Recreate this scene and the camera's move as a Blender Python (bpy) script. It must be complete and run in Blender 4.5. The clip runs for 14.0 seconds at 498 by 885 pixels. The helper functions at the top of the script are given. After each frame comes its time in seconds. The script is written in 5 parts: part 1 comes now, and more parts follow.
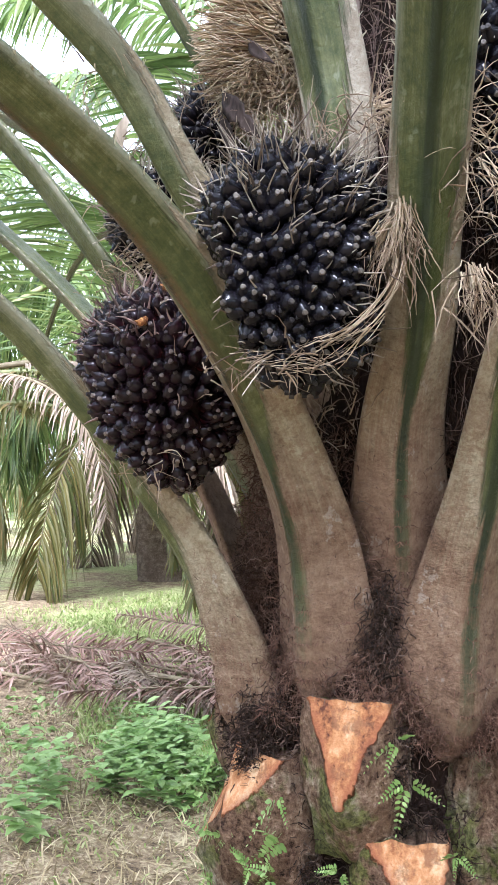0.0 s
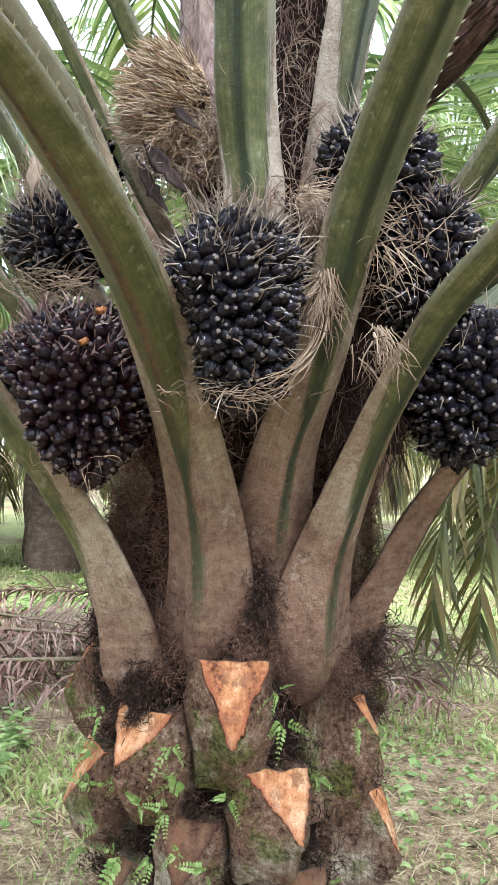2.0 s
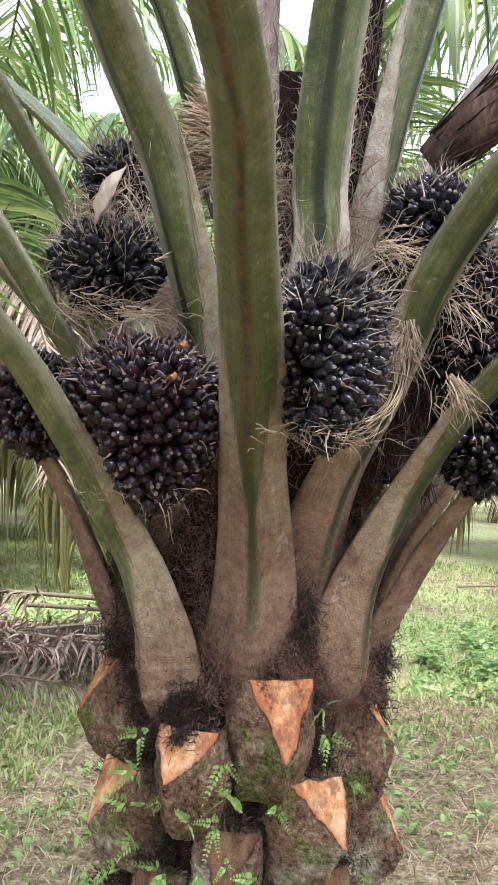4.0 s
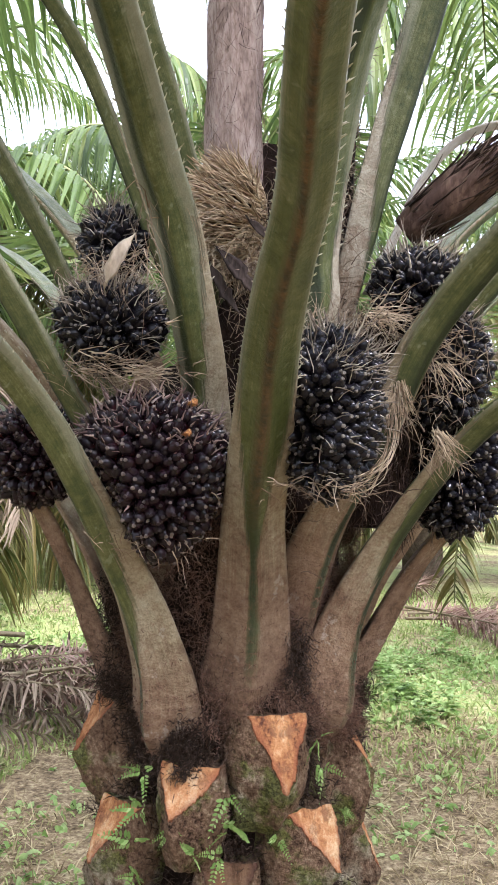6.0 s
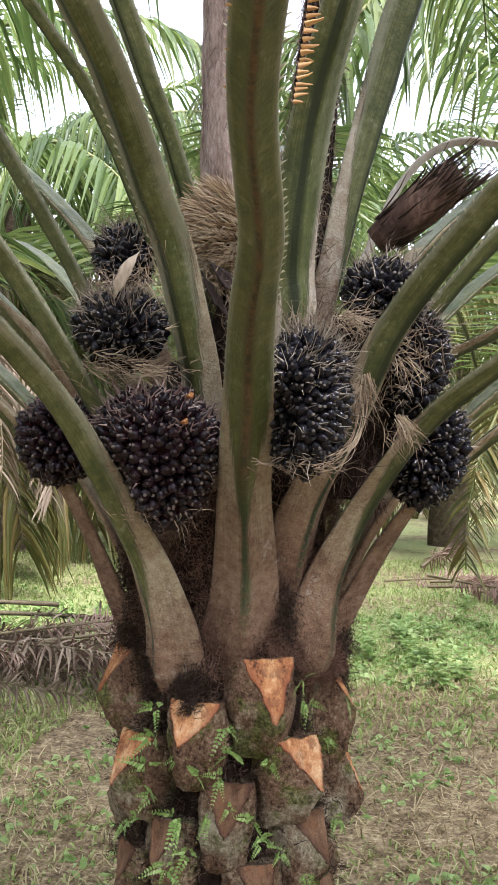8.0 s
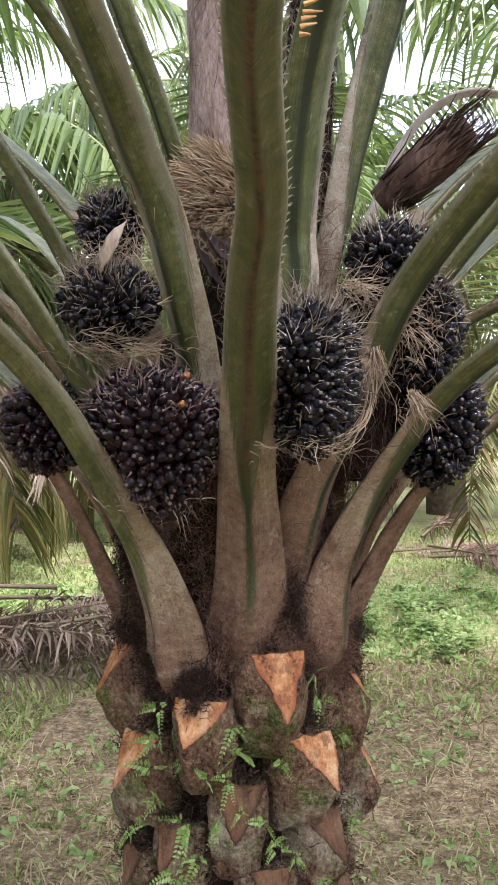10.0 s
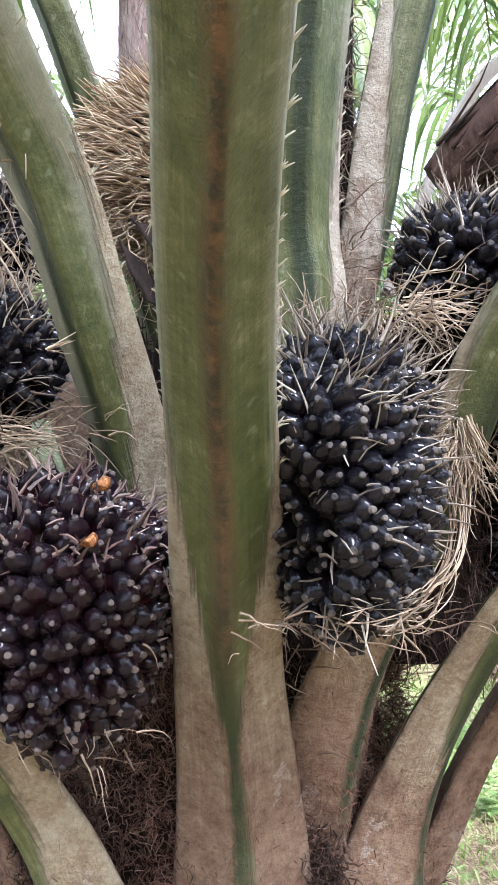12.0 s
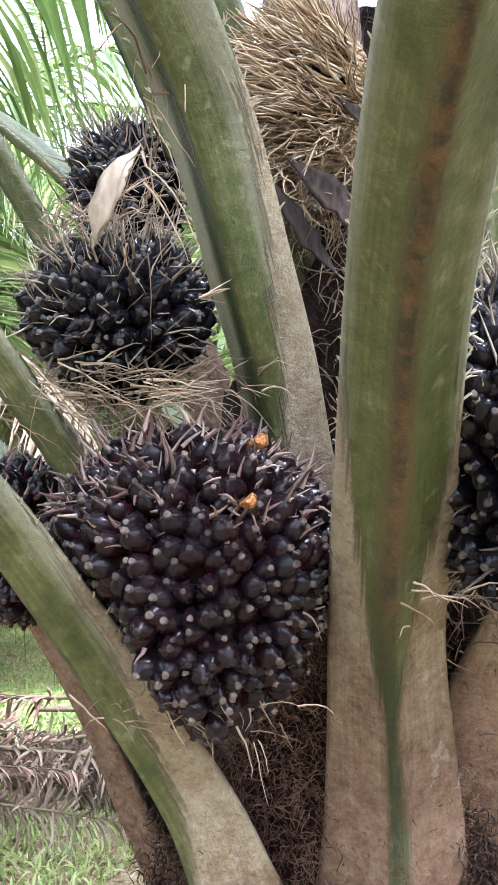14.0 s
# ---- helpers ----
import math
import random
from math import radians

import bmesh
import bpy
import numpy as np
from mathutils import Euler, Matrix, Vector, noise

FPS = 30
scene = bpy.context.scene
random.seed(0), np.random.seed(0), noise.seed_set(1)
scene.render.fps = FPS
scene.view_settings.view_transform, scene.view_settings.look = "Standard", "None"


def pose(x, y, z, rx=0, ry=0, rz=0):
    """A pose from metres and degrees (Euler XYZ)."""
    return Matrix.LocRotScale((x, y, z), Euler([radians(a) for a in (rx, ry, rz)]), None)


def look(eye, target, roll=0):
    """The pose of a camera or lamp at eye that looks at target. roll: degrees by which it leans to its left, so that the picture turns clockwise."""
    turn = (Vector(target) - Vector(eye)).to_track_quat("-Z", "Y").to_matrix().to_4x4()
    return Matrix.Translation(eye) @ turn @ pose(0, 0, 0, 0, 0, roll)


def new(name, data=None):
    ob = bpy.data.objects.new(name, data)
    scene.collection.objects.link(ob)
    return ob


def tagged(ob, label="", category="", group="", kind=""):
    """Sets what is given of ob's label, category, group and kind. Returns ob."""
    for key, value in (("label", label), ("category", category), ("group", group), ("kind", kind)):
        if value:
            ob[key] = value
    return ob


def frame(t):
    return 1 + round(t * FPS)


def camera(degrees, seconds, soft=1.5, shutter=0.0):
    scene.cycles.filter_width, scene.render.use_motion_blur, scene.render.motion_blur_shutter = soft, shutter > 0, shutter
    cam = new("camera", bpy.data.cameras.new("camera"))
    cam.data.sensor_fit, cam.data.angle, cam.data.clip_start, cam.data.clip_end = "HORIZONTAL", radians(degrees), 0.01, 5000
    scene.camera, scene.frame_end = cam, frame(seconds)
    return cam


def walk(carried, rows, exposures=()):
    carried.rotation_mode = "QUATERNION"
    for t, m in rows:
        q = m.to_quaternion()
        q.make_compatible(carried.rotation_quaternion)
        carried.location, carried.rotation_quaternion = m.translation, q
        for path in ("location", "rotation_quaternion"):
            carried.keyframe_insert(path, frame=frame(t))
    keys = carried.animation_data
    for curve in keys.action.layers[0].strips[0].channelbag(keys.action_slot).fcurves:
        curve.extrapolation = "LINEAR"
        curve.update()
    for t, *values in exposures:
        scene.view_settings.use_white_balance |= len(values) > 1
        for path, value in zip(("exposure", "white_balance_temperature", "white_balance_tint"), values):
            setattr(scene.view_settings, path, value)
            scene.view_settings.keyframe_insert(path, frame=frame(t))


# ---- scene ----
cam = camera(29.4, 14.0, soft=1.0)
PATH = [
    (0, (0.952, -1.233, 1.453), (-0.576, 0.056, 1.524), 0.2),
    (0.5, (1.026, -1.345, 1.465), (-0.341, 0.115, 1.496), 0.6),
    (1, (0.991, -1.444, 1.471), (-0.236, 0.135, 1.515), 1.2),
    (1.5, (0.891, -1.617, 1.485), (-0.154, 0.088, 1.492), 0.9),
    (2, (0.796, -1.675, 1.499), (-0.128, 0.098, 1.516), 1.8),
    (2.5, (0.635, -1.721, 1.492), (-0.136, 0.124, 1.501), 2.0),
    (3, (0.553, -1.778, 1.536), (-0.113, 0.108, 1.539), 2.4),
    (3.2, (0.524, -1.801, 1.541), (-0.107, 0.097, 1.542), 2.6),
    (5.3, (0.22, -2.022, 1.594), (-0.042, -0.039, 1.615), 2.9),
    (5.5, (0.215, -2.025, 1.595), (-0.033, -0.041, 1.626), 2.8),
    (6, (0.222, -2.046, 1.59), (-0.031, -0.063, 1.657), 2.6),
    (6.5, (0.25, -2.098, 1.58), (-0.027, -0.119, 1.665), 2.7),
    (7, (0.318, -2.221, 1.579), (0.003, -0.246, 1.632), 2.6),
    (7.5, (0.347, -2.301, 1.606), (0.01, -0.33, 1.623), 2.3),
    (7.7, (0.343, -2.322, 1.607), (0.025, -0.348, 1.62), 2.0),
    (9.8, (0.331, -2.235, 1.629), (-0.003, -0.263, 1.589), 0.6),
    (10, (0.304, -2.191, 1.626), (0.001, -0.215, 1.576), 0.2),
    (10.5, (0.277, -2.049, 1.624), (0.062, -0.062, 1.547), -0.3),
    (11, (0.287, -1.792, 1.596), (0.005, 0.188, 1.618), -0.3),
    (11.5, (0.254, -1.556, 1.632), (-0.08, 0.414, 1.716), -1.0),
    (12, (0.196, -1.365, 1.657), (-0.095, 0.605, 1.84), -1.7),
    (12.5, (0.171, -1.276, 1.658), (-0.115, 0.695, 1.832), -1.7),
    (13, (0.158, -1.282, 1.653), (-0.174, 0.684, 1.798), -1.6),
    (13.5, (0.118, -1.316, 1.656), (-0.314, 0.633, 1.78), -0.9),
    (14, (0.125, -1.315, 1.654), (-0.365, 0.62, 1.772), -0.7),
]
walk(cam, [(t, look(eye, target, roll)) for t, eye, target, roll in PATH],
     exposures=[(0.0, 1.74, 5350, 20), (0.6, 1.82, 5420, 20), (1.5, 1.72, 5500, 20), (3.0, 1.62, 5550, 22), (6.0, 1.38, 5720, 21), (7.5, 1.13, 5850, 20), (10.0, 1.08, 5800, 24), (11.0, 1.40, 5700, 24), (12.0, 2.00, 5320, 23), (13.0, 2.18, 5200, 22), (14.0, 2.10, 5380, 20)])

# ---- world, sun ----
world = bpy.data.worlds.new("overcast_sky")
scene.world = world
world.use_nodes = True
wn, wl = world.node_tree.nodes, world.node_tree.links
sky = wn.new("ShaderNodeTexSky")
sky.sky_type = "NISHITA"
sky.sun_disc = False
sky.sun_elevation = radians(53)
sky.sun_rotation = radians(134)
sky.dust_density = 6.0
sky.air_density = 1.0
haze = wn.new("ShaderNodeMix")
haze.data_type = "RGBA"
haze.inputs["Factor"].default_value = 0.75
haze.inputs["B"].default_value = (13.0, 13.4, 14.0, 1)
wl.new(sky.outputs[0], haze.inputs["A"])
wl.new(haze.outputs["Result"], wn["Background"].inputs["Color"])
wn["Background"].inputs["Strength"].default_value = 0.138
sun = new("sun", bpy.data.lights.new("sun", "SUN"))
sun.data.energy = 4.4
sun.data.angle = radians(20)
sun.data.color = (1.0, 0.96, 0.9)
sun.matrix_world = look((2.5, -2.4, 4.6), (0, 0, 0))


# ---- materials ----
def material(name, rough=0.8, spec=0.3):
    m = bpy.data.materials.new(name)
    m.use_nodes = True
    b = m.node_tree.nodes["Principled BSDF"]
    b.inputs["Roughness"].default_value = rough
    b.inputs["Specular IOR Level"].default_value = spec
    return m


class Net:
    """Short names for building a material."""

    def __init__(self, m):
        self.t = m.node_tree
        self.b = m.node_tree.nodes["Principled BSDF"]

    def put(self, kind, **values):
        n = self.t.nodes.new(kind)
        for key, value in values.items():
            if key.startswith("_"):
                n.inputs[key[1:].replace("_", " ")].default_value = value
        return n

    def link(self, a, b):
        self.t.links.new(a, b)

    def coords(self, which="Object"):
        return self.t.nodes.new("ShaderNodeTexCoord").outputs[which]

    def noise(self, vec, scale, detail=4.0, rough=0.6, stretch=None):
        n = self.put("ShaderNodeTexNoise", _Scale=scale, _Detail=detail, _Roughness=rough)
        if stretch:
            mp = self.put("ShaderNodeMapping", _Scale=stretch)
            self.link(vec, mp.inputs["Vector"])
            vec = mp.outputs[0]
        self.link(vec, n.inputs["Vector"])
        return n.outputs["Fac"]

    def ramp(self, fac, stops):
        r = self.t.nodes.new("ShaderNodeValToRGB")
        while len(r.color_ramp.elements) < len(stops):
            r.color_ramp.elements.new(0.5)
        for e, (p, c) in zip(r.color_ramp.elements, stops):
            e.position = p
            e.color = (*c, 1) if len(c) == 3 else c
        self.link(fac, r.inputs["Fac"])
        return r.outputs["Color"]

    def mix(self, fac, a, b):
        n = self.t.nodes.new("ShaderNodeMix")
        n.data_type = "RGBA"
        for sock, v in ((n.inputs["Factor"], fac), (n.inputs["A"], a), (n.inputs["B"], b)):
            if isinstance(v, (int, float)):
                sock.default_value = v
            elif isinstance(v, tuple):
                sock.default_value = (*v, 1)
            else:
                self.link(v, sock)
        return n.outputs["Result"]

    def math(self, op, a, b=0.0):
        n = self.t.nodes.new("ShaderNodeMath")
        n.operation = op
        for sock, v in zip(n.inputs, (a, b)):
            if isinstance(v, (int, float)):
                sock.default_value = v
            else:
                self.link(v, sock)
        return n.outputs[0]

    def colour(self, c):
        self.link(c, self.b.inputs["Base Color"])

    def bump(self, height, strength=0.4, distance=0.005):
        n = self.put("ShaderNodeBump", _Strength=strength, _Distance=distance)
        self.link(height, n.inputs["Height"])
        self.link(n.outputs[0], self.b.inputs["Normal"])


def grained(name, stops, scale, rough=0.85, spec=0.2, stretch=None, bump=0.5, depth=0.004, fine=6.0):
    """A plain rough surface with two scales of colour change and relief."""
    m = material(name, rough, spec)
    n = Net(m)
    v = n.coords()
    big = n.noise(v, scale, 5, 0.65, stretch)
    small = n.noise(v, scale * fine, 3, 0.6, stretch)
    f = n.math("ADD", n.math("MULTIPLY", big, 0.65), n.math("MULTIPLY", small, 0.35))
    n.colour(n.ramp(f, stops))
    n.bump(f, bump, depth)
    return m


def varied(name, colours, rough=0.7, spec=0.3, trans=0.0):
    """Strands and leaves: each island its own tone."""
    m = material(name, rough, spec)
    n = Net(m)
    g = n.t.nodes.new("ShaderNodeNewGeometry")
    k = len(colours) - 1
    c = n.ramp(g.outputs["Random Per Island"], [(i / k, c) for i, c in enumerate(colours)])
    v = n.noise(n.coords(), 60, 2)
    c2 = n.mix(n.math("MULTIPLY", v, 0.35), c, (0.03, 0.025, 0.015))
    n.colour(c2)
    if trans:
        tr = n.t.nodes.new("ShaderNodeBsdfTranslucent")
        n.link(c2, tr.inputs["Color"])
        mx = n.put("ShaderNodeMixShader", _Fac=trans)
        n.link(n.b.outputs[0], mx.inputs[1])
        n.link(tr.outputs[0], mx.inputs[2])
        n.link(mx.outputs[0], n.t.nodes["Material Output"].inputs["Surface"])
    return m


def petiole_material(rusty, keel=0.5, pale=False, lit_flank=0.0):
    """Brown scurf on the flanks; a green wedge opens along the keel from the foot upwards, with a dark band in it:
    painted groove shade, with rust if rusty.
    """
    m = material("petiole_skin", 0.55, 0.35)
    n = Net(m)
    uv = n.t.nodes.new("ShaderNodeUVMap")
    sep = n.t.nodes.new("ShaderNodeSeparateXYZ")
    n.link(uv.outputs[0], sep.inputs[0])
    u, s = sep.outputs[0], sep.outputs[1]
    v = n.coords()
    long_n = n.noise(uv.outputs[0], 7, 3, 0.5, (2.6, 0.8, 1.0))
    blot = n.noise(v, 13, 6, 0.72)
    fine = n.noise(v, 210, 4, 0.75)
    speck = n.noise(v, 60, 5, 0.8)
    crack = n.noise(v, 52, 6, 0.78, (1.0, 1.0, 1.4))
    side = n.math("MULTIPLY", n.math("ABSOLUTE", n.math("SUBTRACT", u, keel)), 2.0)
    lean = n.math("MULTIPLY", n.math("ABSOLUTE", n.math("SUBTRACT", u, keel - 0.03)), 2.0)
    off = n.math("ADD", n.math("MULTIPLY", n.math("SUBTRACT", blot, 0.5), 0.6), n.math("MULTIPLY", n.math("SUBTRACT", long_n, 0.5), 0.7))
    off = n.math("ADD", off, n.math("MULTIPLY", n.math("SUBTRACT", speck, 0.5), 0.5))
    scratch = n.noise(uv.outputs[0], 1.0, 4, 0.65, (38.0, 7.0, 1.0))
    off = n.math("ADD", off, n.math("MULTIPLY", n.math("SUBTRACT", scratch, 0.5), 0.9))
    open_ = n.math("MULTIPLY", n.math("MAXIMUM", n.math("SUBTRACT", s, 0.45), 0.0), 2.3)
    edge = n.math("ADD", n.math("SUBTRACT", n.math("ADD", open_, 0.11), side), n.math("MULTIPLY", off, n.math("MAXIMUM", n.math("MINIMUM", n.math("MULTIPLY", s, 0.7), 0.6), 0.24)))
    wedge = n.ramp(n.math("ADD", edge, 0.5), [(0.44, (0, 0, 0)), (0.56, (1, 1, 1))])
    start = n.ramp(n.math("ADD", s, n.math("MULTIPLY", off, 0.1)), [(0.19, (0, 0, 0)), (0.27, (1, 1, 1))])
    worn = n.ramp(n.math("ADD", n.math("MULTIPLY", s, 0.8), n.math("MULTIPLY", n.math("ADD", speck, blot), 0.5)), [(0.66, (0.45, 0.45, 0.45)), (0.84, (1, 1, 1))])
    wedge = n.math("MULTIPLY", n.math("MULTIPLY", wedge, start), worn)
    tone = n.math("ADD", n.math("MULTIPLY", fine, 0.24), n.math("ADD", n.math("MULTIPLY", blot, 0.42), n.math("MULTIPLY", crack, 0.34)))
    brown = n.ramp(tone, [(0.34, (0.05, 0.028, 0.017)), (0.45, (0.165, 0.100, 0.058)), (0.54, (0.242, 0.158, 0.096)), (0.66, (0.33, 0.245, 0.168))])
    tan = n.ramp(tone, [(0.36, (0.12, 0.088, 0.050)), (0.45, (0.27, 0.215, 0.130)), (0.54, (0.37, 0.315, 0.202)), (0.66, (0.52, 0.47, 0.328))])
    if pale:
        tan = n.ramp(tone, [(0.36, (0.19, 0.14, 0.090)), (0.44, (0.36, 0.305, 0.216)), (0.54, (0.48, 0.43, 0.324)), (0.64, (0.60, 0.57, 0.450))])
    h = n.math("ADD", s, n.math("MULTIPLY", off, 0.30))
    flank = n.mix(n.ramp(h, [(0.36, (0, 0, 0)), (0.58, (1, 1, 1))]), brown, tan)
    grit = n.noise(v, 120, 3, 0.6)
    where = n.math("ADD", n.math("MULTIPLY", grit, 0.6), n.math("MULTIPLY", blot, 0.4))
    fade = n.ramp(s, [(0.45, (1, 1, 1)), (0.75, (0.2, 0.2, 0.2))])
    flank = n.mix(n.math("MULTIPLY", fade, n.ramp(where, [(0.57, (0, 0, 0)), (0.63, (0.35, 0.35, 0.35))])), flank, (0.065, 0.036, 0.025))
    flake = n.noise(v, 20, 6, 0.72)
    flank = n.mix(n.math("MULTIPLY", fade, n.ramp(flake, [(0.54, (0, 0, 0)), (0.57, (0.65, 0.65, 0.65))])), flank, brown)
    flank = n.mix(n.ramp(flake, [(0.36, (0.35, 0.35, 0.35)), (0.385, (0, 0, 0))]), flank, (0.47, 0.43, 0.36))
    foot = n.ramp(n.math("ADD", s, n.math("MULTIPLY", n.math("SUBTRACT", blot, 0.5), 0.3)), [(0.12, (0.6, 0.6, 0.6)), (0.34, (0, 0, 0))])
    flank = n.mix(foot, flank, n.ramp(crack, [(0.40, (0.05, 0.026, 0.016)), (0.55, (0.165, 0.098, 0.062)), (0.66, (0.25, 0.168, 0.108))]))
    g = n.math("ADD", n.math("MULTIPLY", speck, 0.35), n.math("ADD", n.math("MULTIPLY", scratch, 0.25), n.math("MULTIPLY", blot, 0.40)))
    green = n.ramp(g, [(0.36, (0.024, 0.036, 0.009)), (0.46, (0.056, 0.070, 0.018)), (0.54, (0.094, 0.104, 0.034)), (0.64, (0.19, 0.195, 0.105))])
    rim = n.ramp(n.math("ADD", side, n.math("MULTIPLY", off, 0.35)), [(0.74, (0, 0, 0)), (1.0, (0.5, 0.5, 0.5))])
    green = n.mix(rim, green, (0.27, 0.265, 0.195))
    wax = n.noise(v, 75, 2, 0.5, (1.0, 1.0, 0.45))
    green = n.mix(n.ramp(wax, [(0.655, (0, 0, 0)), (0.72, (0.22, 0.22, 0.22))]), green, (0.34, 0.36, 0.27))
    # Pale mix paints sky light onto the flank on one side of the keel.
    if lit_flank:
        green = n.mix(n.math("MULTIPLY", n.ramp(n.math("ADD", u, n.math("MULTIPLY", off, 0.08)), [(keel - 0.14, (1, 1, 1)), (keel - 0.06, (0, 0, 0))]), lit_flank), green, (0.25, 0.25, 0.19))
    c = n.mix(wedge, flank, green)
    streak = n.ramp(n.math("ADD", lean, n.math("MULTIPLY", n.math("SUBTRACT", long_n, 0.5), 0.35)), [(0.07, (1, 1, 1)), (0.30, (0, 0, 0))])
    rust = n.mix(n.ramp(n.math("ADD", n.math("MULTIPLY", speck, 0.5), n.math("MULTIPLY", blot, 0.5)), [(0.42, (0, 0, 0)), (0.56, (1, 1, 1))]), (0.135, 0.078, 0.034), (0.022, 0.021, 0.011))
    up = n.ramp(n.math("ADD", s, n.math("MULTIPLY", n.math("SUBTRACT", blot, 0.5), 0.6)), [(0.48, (0, 0, 0)), (0.66, (1, 1, 1))])
    # Darkens the keel's line in place of groove shade; rusty stalks add rust above.
    deep = n.mix(up, (0.022, 0.032, 0.007), rust) if rusty else n.mix(up, (0.010, 0.019, 0.005), (0.014, 0.024, 0.007))
    c = n.mix(n.math("MULTIPLY", n.math("MULTIPLY", streak, wedge), 0.92), c, deep)
    n.colour(c)
    skin = n.math("ADD", n.math("ADD", n.math("MULTIPLY", fine, 0.5), n.math("MULTIPLY", crack, 1.0)), n.math("MULTIPLY", grit, 0.5))
    n.bump(n.math("MULTIPLY", skin, n.math("SUBTRACT", 1.0, n.math("MULTIPLY", wedge, 0.75))), 0.9, 0.010)
    n.link(n.ramp(wedge, [(0.0, (0.92, 0.92, 0.92)), (1.0, (0.45, 0.45, 0.45))]), n.b.inputs["Roughness"])
    return m


def fruit_material(name, tip, body, base, dull=0.85):
    m = material(name, 0.13, 0.20)
    n = Net(m)
    uv = n.t.nodes.new("ShaderNodeUVMap")
    sep = n.t.nodes.new("ShaderNodeSeparateXYZ")
    n.link(uv.outputs[0], sep.inputs[0])
    nz = n.noise(n.coords(), 90, 3, 0.7)
    g = n.t.nodes.new("ShaderNodeNewGeometry")
    h = n.math("ADD", sep.outputs[1], n.math("MULTIPLY", n.math("SUBTRACT", nz, 0.5), 0.06))
    c = n.ramp(h, [(0.12, base), (0.5, body)])
    worn = n.noise(g.outputs["Position"], 48, 2, 0.5)
    dark = n.mix(n.ramp(worn, [(0.36, (0.0, 0.0, 0.0)), (0.60, (dull, dull, dull))]), c, (0.008, 0.007, 0.009))
    pale = n.ramp(n.math("ADD", sep.outputs[1], n.math("MULTIPLY", n.math("SUBTRACT", n.noise(g.outputs["Position"], 150, 2), 0.5), 0.07)), [(0.90, (0, 0, 0)), (0.94, (0.8, 0.8, 0.8))])
    pale = n.math("MULTIPLY", pale, n.ramp(n.noise(g.outputs["Position"], 33, 1), [(0.42, (0.1, 0.1, 0.1)), (0.62, (1, 1, 1))]))
    dark = n.mix(pale, dark, tip)
    n.colour(dark)
    n.link(n.ramp(h, [(0.89, (0.11, 0.11, 0.11)), (0.94, (0.6, 0.6, 0.6))]), n.b.inputs["Roughness"])
    n.bump(n.noise(g.outputs["Position"], 240, 3, 0.6), 0.2, 0.0008)
    return m


M_PETIOLE = petiole_material(False)
M_PETIOLE_RUSTY = petiole_material(True)
M_PETIOLE_OFF = petiole_material(False, 0.34, lit_flank=0.55)
M_PETIOLE_OFF_SLIGHTLY = petiole_material(False, 0.40)
M_PETIOLE_PALE = petiole_material(False, 0.56, True)
M_PETIOLE_CREAM = petiole_material(False, 0.42, True)
M_FIBRE_DARK = varied("dark_fibre", [(0.008, 0.005, 0.004), (0.022, 0.013, 0.010), (0.07, 0.042, 0.031), (0.013, 0.008, 0.006), (0.20, 0.14, 0.105)], 0.9, 0.1)
M_FIBRE_RED = varied("reddish_fibre", [(0.04, 0.021, 0.014), (0.14, 0.073, 0.05), (0.25, 0.145, 0.10), (0.08, 0.042, 0.028), (0.33, 0.22, 0.16)], 0.9, 0.1)
M_FIBRE_STRAW = varied("straw_fibre", [(0.10, 0.068, 0.045), (0.26, 0.185, 0.12), (0.42, 0.33, 0.225), (0.16, 0.11, 0.075)], 0.8, 0.2)
M_BRISTLE = varied("fruit_bristle", [(0.08, 0.060, 0.045), (0.26, 0.21, 0.155), (0.50, 0.44, 0.34), (0.14, 0.105, 0.08), (0.40, 0.35, 0.26)], 0.75, 0.2)
M_BRISTLE_MAUVE = varied("mauve_bristle", [(0.10, 0.055, 0.050), (0.27, 0.18, 0.155), (0.40, 0.30, 0.25), (0.16, 0.09, 0.08), (0.07, 0.04, 0.04), (0.46, 0.38, 0.32)], 0.75, 0.2)
# Almost black in place of the shade between the fruits.
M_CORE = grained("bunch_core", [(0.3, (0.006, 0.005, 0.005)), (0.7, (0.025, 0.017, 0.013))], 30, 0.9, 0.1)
# Dark fibre brown taken near black, with the gaps' shade put into the colour.
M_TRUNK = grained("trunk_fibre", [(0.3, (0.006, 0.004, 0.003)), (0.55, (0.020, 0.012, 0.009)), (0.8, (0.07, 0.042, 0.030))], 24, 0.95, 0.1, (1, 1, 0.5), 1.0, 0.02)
M_FRUIT = fruit_material("black_fruit", (0.17, 0.15, 0.125), (0.004, 0.004, 0.006), (0.022, 0.009, 0.009))
M_FRUIT_PURPLE = fruit_material("purple_fruit", (0.19, 0.155, 0.13), (0.013, 0.005, 0.007), (0.12, 0.023, 0.022), 0.75)
M_DAMAGED = grained("damaged_fruit_flesh", [(0.42, (0.08, 0.025, 0.012)), (0.52, (0.34, 0.14, 0.04)), (0.64, (0.60, 0.36, 0.12))], 220, 0.6, 0.3)
M_SPATHE = grained("woody_spathe", [(0.3, (0.018, 0.010, 0.007)), (0.52, (0.070, 0.041, 0.029)), (0.75, (0.19, 0.125, 0.088))], 22, 0.8, 0.2, (1, 1, 0.12), 0.9, 0.01)
M_SHEATH = grained("leaf_sheath", [(0.34, (0.09, 0.06, 0.046)), (0.5, (0.29, 0.215, 0.175)), (0.68, (0.46, 0.385, 0.325))], 26, 0.85, 0.2, (1, 1, 0.3), 0.9, 0.012)
